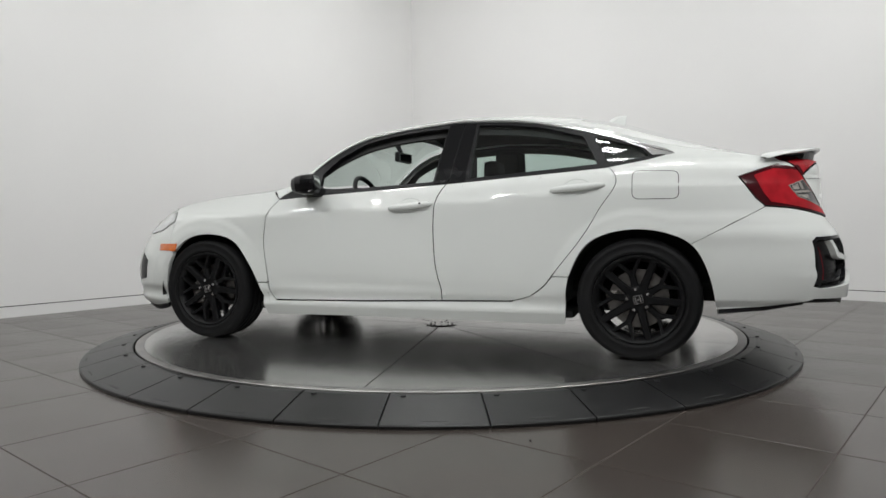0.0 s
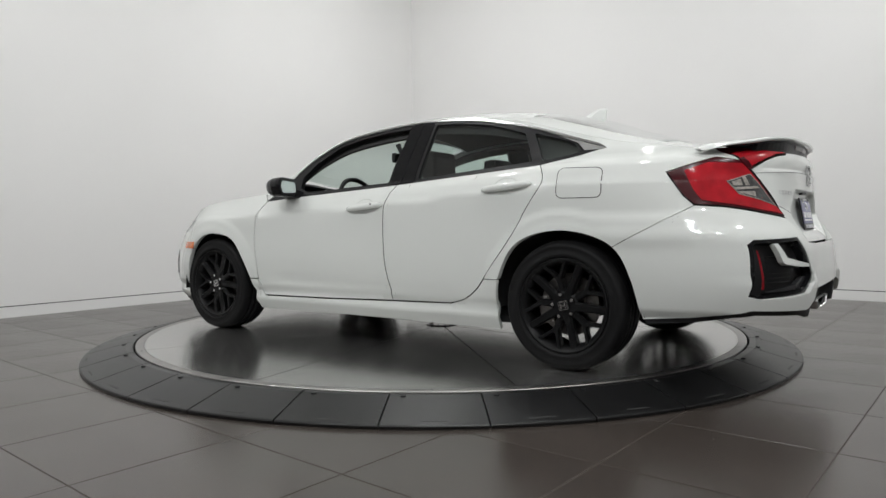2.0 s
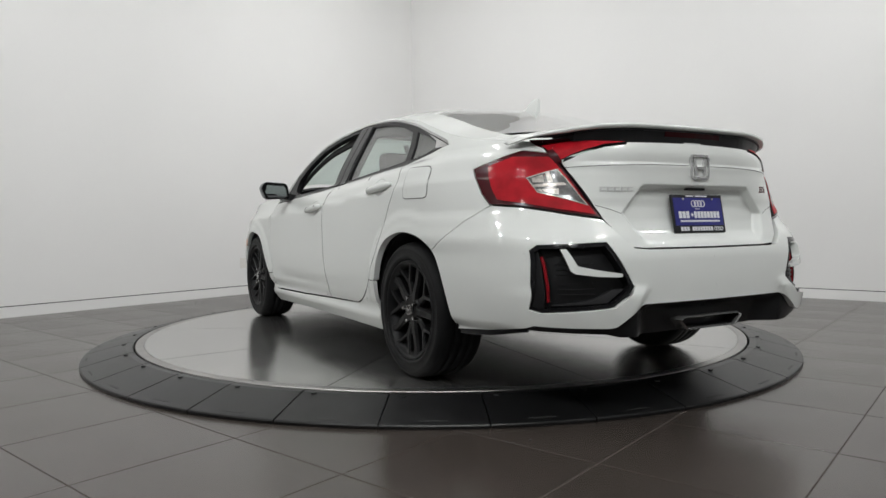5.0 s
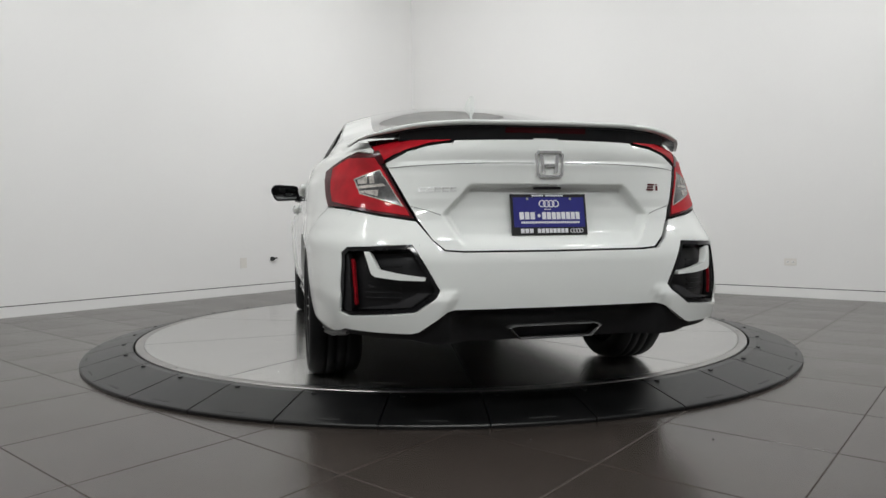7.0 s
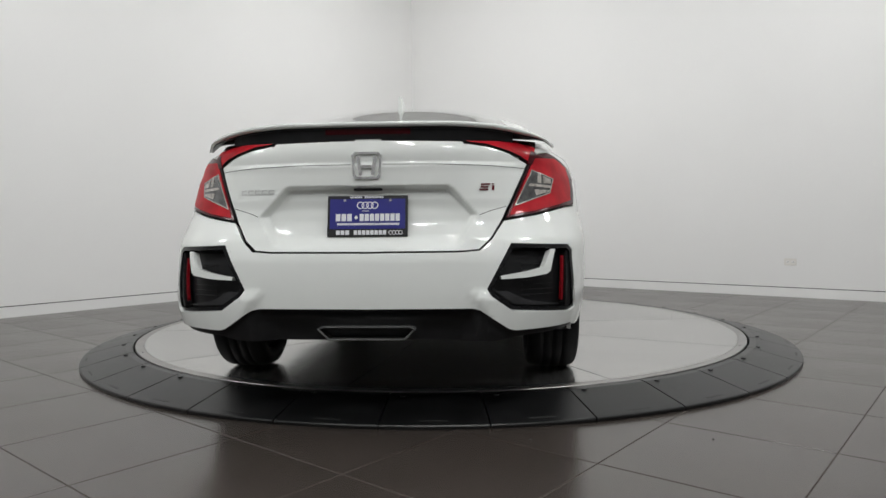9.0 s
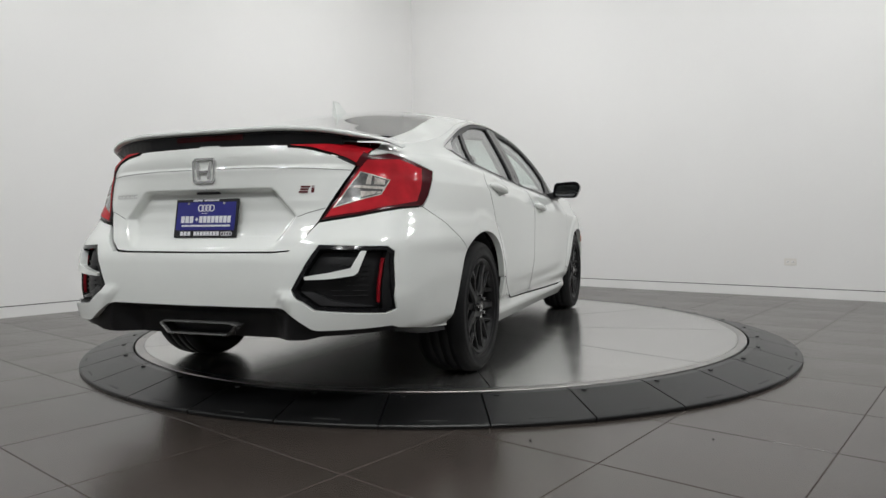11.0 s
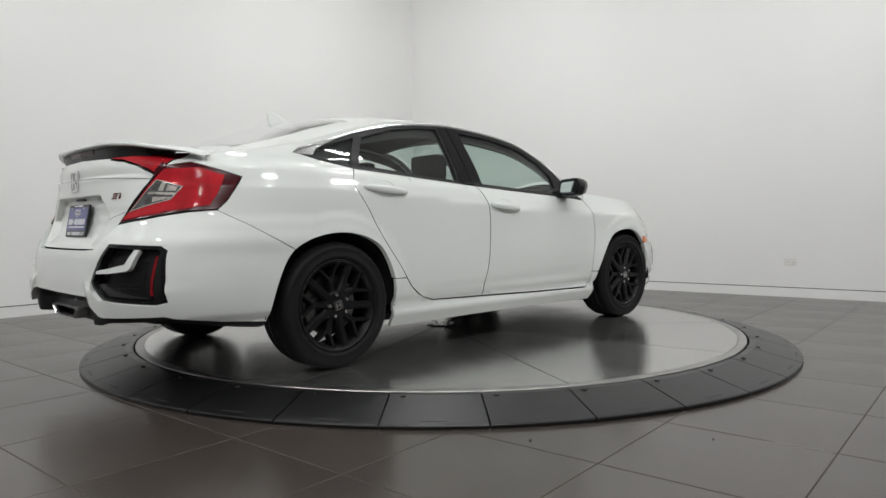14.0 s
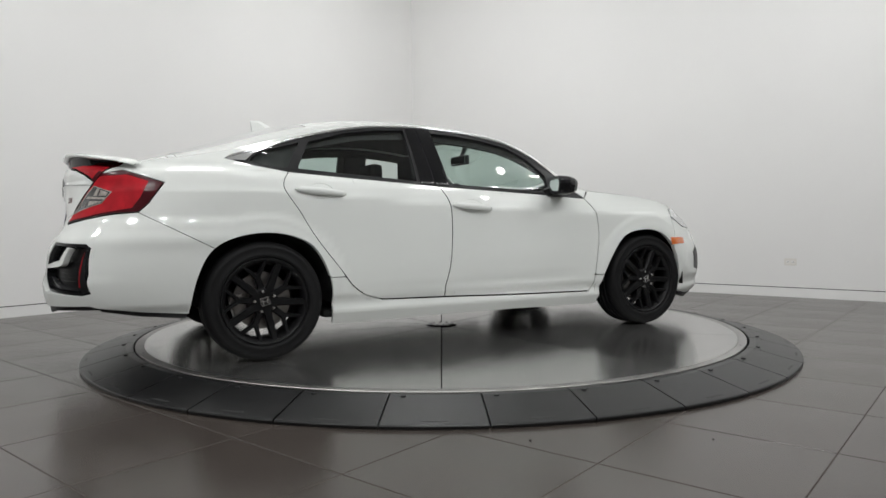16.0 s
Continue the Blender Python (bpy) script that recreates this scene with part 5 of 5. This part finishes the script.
for i in range(32):
    a = 2 * math.pi * i / 32
    c = Vector((0.185 * math.sin(a) * 0.42, 0.185 * math.cos(a), 0.185 * math.sin(a) * 0.91))
    rad = Vector((c.x, c.y, c.z)).normalized()
    ax = Vector((-0.91, 0, 0.42))
    rows.append([tuple(Vector((0.40, 0.37, 0.872)) + c + rad * 0.016 * math.cos(b) + ax * 0.016 * math.sin(b)) for b in [2 * math.pi * k / 8 for k in range(8)]])
vs = [[bm.verts.new(p) for p in r] for r in rows]
for i in range(32):
    for j in range(8):
        bm.faces.new((vs[i][j], vs[i][(j + 1) % 8], vs[(i + 1) % 32][(j + 1) % 8], vs[(i + 1) % 32][j]))
steer = part("steering_wheel", bm, M_TRIMBLACK, car, "black steering wheel", smooth=True)
bm = bmesh.new()
add_box(bm, 0.41, 0.50, 0.30, 0.44, 0.81, 0.91, bevel=0.02)
part("steering_boss", bm, M_TRIMBLACK, steer)
for y0, y1 in ((0.19, 0.31), (0.43, 0.55)):
    bm = bmesh.new()
    add_box(bm, 0.40, 0.42, y0, y1, 0.85, 0.88, bevel=0.006)
    part("steering_spoke", bm, M_TRIMBLACK, steer)
bm = bmesh.new()
add_box(bm, 0.30, 0.335, -0.12, 0.12, 1.165, 1.235, bevel=0.014)
inner = part("cabin_mirror", bm, M_BLACK, car, "black cabin mirror")
bm = bmesh.new()
add_box(bm, 0.296, 0.2995, -0.108, 0.108, 1.173, 1.227)
part("mirror_face", bm, M_MIRROR, inner)
bm = bmesh.new()
bmesh.ops.create_cone(bm, cap_ends=True, segments=10, radius1=0.012, radius2=0.02, depth=0.10, matrix=pose(0.345, 0, 1.26, 0, 25, 0))
part("mirror_stem", bm, M_BLACK, inner)
panel("roof_liner", [(-0.15, 0.06), (1.0, 0.06), (1.0, 1.0), (-0.15, 1.0)], M_LINER, car, "dark roof lining", F=top, both=True, lift=-0.035, depth=0)
for flip in (False, True):
    for w in ([(-0.21, 1.30), (-0.38, 1.30), (-0.36, 0.95), (-0.18, 0.95)],):
        panel("pillar_lining", [ux(*p) for p in w], M_LINER, car, lift=-0.05, depth=0.02, flip=flip)
    panel("door_lining", [ux(*p) for p in ((0.8, 0.86), (-0.2, 0.92), (-1.15, 0.97), (-1.0, 0.6), (0.8, 0.5))], M_TRIMBLACK, car, lift=-0.07, depth=0, flip=flip)
    rail = [ux(x, z) for x, z in DLO_TOP if -1.1 < x < 0.72] + [ux(x, z - 0.045) for x, z in DLO_TOP[::-1] if -1.1 < x < 0.70]
    panel("roof_rail_lining", rail, M_LINER, car, lift=-0.05, depth=0.015, flip=flip)
    pillar = [ux(*p) for p in ((-1.09, 1.225), (-1.15, 0.99), (-1.55, 0.99), (-1.62, 1.085), (-1.30, 1.17))]
    panel("rear_pillar_lining", pillar, M_LINER, car, lift=-0.045, depth=0.01, flip=flip)
box("parcel_shelf", -1.80, -1.05, -0.60, 0.60, 0.985, 1.005, M_FABRIC, car, "black parcel shelf")

# set the car in its place on the disc
for ob in car.children:
    ob.matrix_basis = Matrix.Translation(CAR_AT) @ ob.matrix_basis


# ---- small debris on the floor ----
for x, y, r in ((0.327, -2.474, 0.006), (1.005, -2.484, 0.004)):
    bm = bmesh.new()
    bmesh.ops.create_icosphere(bm, subdivisions=2, radius=r)
    for v in bm.verts:
        v.co *= 1 + 0.25 * noise.noise(v.co * 300)
        v.co.z = v.co.z * 0.6 + r * 0.45
    grit = part("grit", bm, M_BLACK)
    grit.location = (x, y, 0)
    tagged(grit, "small dark crumb of grit on the tile floor", "debris", group="floor grit")


# ---- floor tiles ----
def floor_tiles():
    """Square tiles of 0.61 m laid along the walls; the nearest are objects of their own."""
    tu = Vector((math.cos(radians(51)), math.sin(radians(51))))
    tv = Vector((math.cos(radians(-40.6)), math.sin(radians(-40.6))))
    du, dv, gap = 0.609, 0.613, 0.0022
    bm = bmesh.new()
    pts = [tu * (sx * (du / 2 - gap)) + tv * (sy * (dv / 2 - gap)) for sx, sy in ((-1, -1), (1, -1), (1, 1), (-1, 1))]
    low = [bm.verts.new((p.x, p.y, -0.003)) for p in pts]
    mid = [bm.verts.new((p.x, p.y, -0.0012)) for p in pts]
    top = [bm.verts.new((p.x * 0.9955, p.y * 0.9955, 0.0)) for p in pts]
    area = sum(pts[i].x * pts[(i + 1) % 4].y - pts[(i + 1) % 4].x * pts[i].y for i in range(4))
    order = range(4) if area > 0 else range(3, -1, -1)
    ring = list(order)
    bm.faces.new([top[i] for i in ring])
    for a, b in ((low, mid), (mid, top)):
        for i in range(4):
            j, k = ring[i], ring[(i + 1) % 4]
            bm.faces.new((a[j], a[k], b[k], b[j]))
    me = bpy.data.meshes.new("tile")
    bm.to_mesh(me)
    bm.free()
    me.materials.append(M_TILE)
    spots = []
    for i in range(-16, 18):
        for j in range(-16, 18):
            c = tu * (-2.345 + du * (i + 0.5)) + tv * (2.737 + dv * (j + 0.5))
            p = c - CORNER
            a, b = -p.dot(U2), p.dot(V2)
            if not (-0.35 < a < 10.9 and -0.35 < b < 9.9) or c.length < 1.6:
                continue
            spots.append(c)
    spots.sort(key=lambda c: (c - Vector((0, -2.5))).length)
    for c in spots[:295]:
        ob = new("tile", me)
        ob.location = (c.x, c.y, 0)
        ob.parent = floor


floor_tiles()


# ---- what moves: the disc and the car on it turn together ----
TURN = [(0.0, 160.82), (0.5, 156.86), (1.0, 152.84), (1.5, 148.82), (2.0, 144.73), (2.5, 140.65), (3.0, 136.58), (3.5, 132.42), (4.3, 125.73), (5.2, 118.17), (6.0, 111.43), (6.5, 107.25),
        (7.0, 103.11), (7.5, 98.90), (8.0, 94.64), (8.5, 90.45), (9.0, 86.26), (9.5, 82.07), (10.3, 75.25), (11.2, 67.58), (12.0, 60.76), (12.5, 56.50), (13.0, 52.23), (13.5, 47.97), (14.0, 43.73),
        (14.5, 39.49), (15.0, 35.28), (15.5, 31.12), (16.0, 26.93)]


def motions():
    walk(car, [(t, pose(0, 0, TABLE_Z, 0, 0, a)) for t, a in TURN])
    walk(disc, [(t, pose(0, 0, 0, 0, 0, a)) for t, a in TURN])


motions()
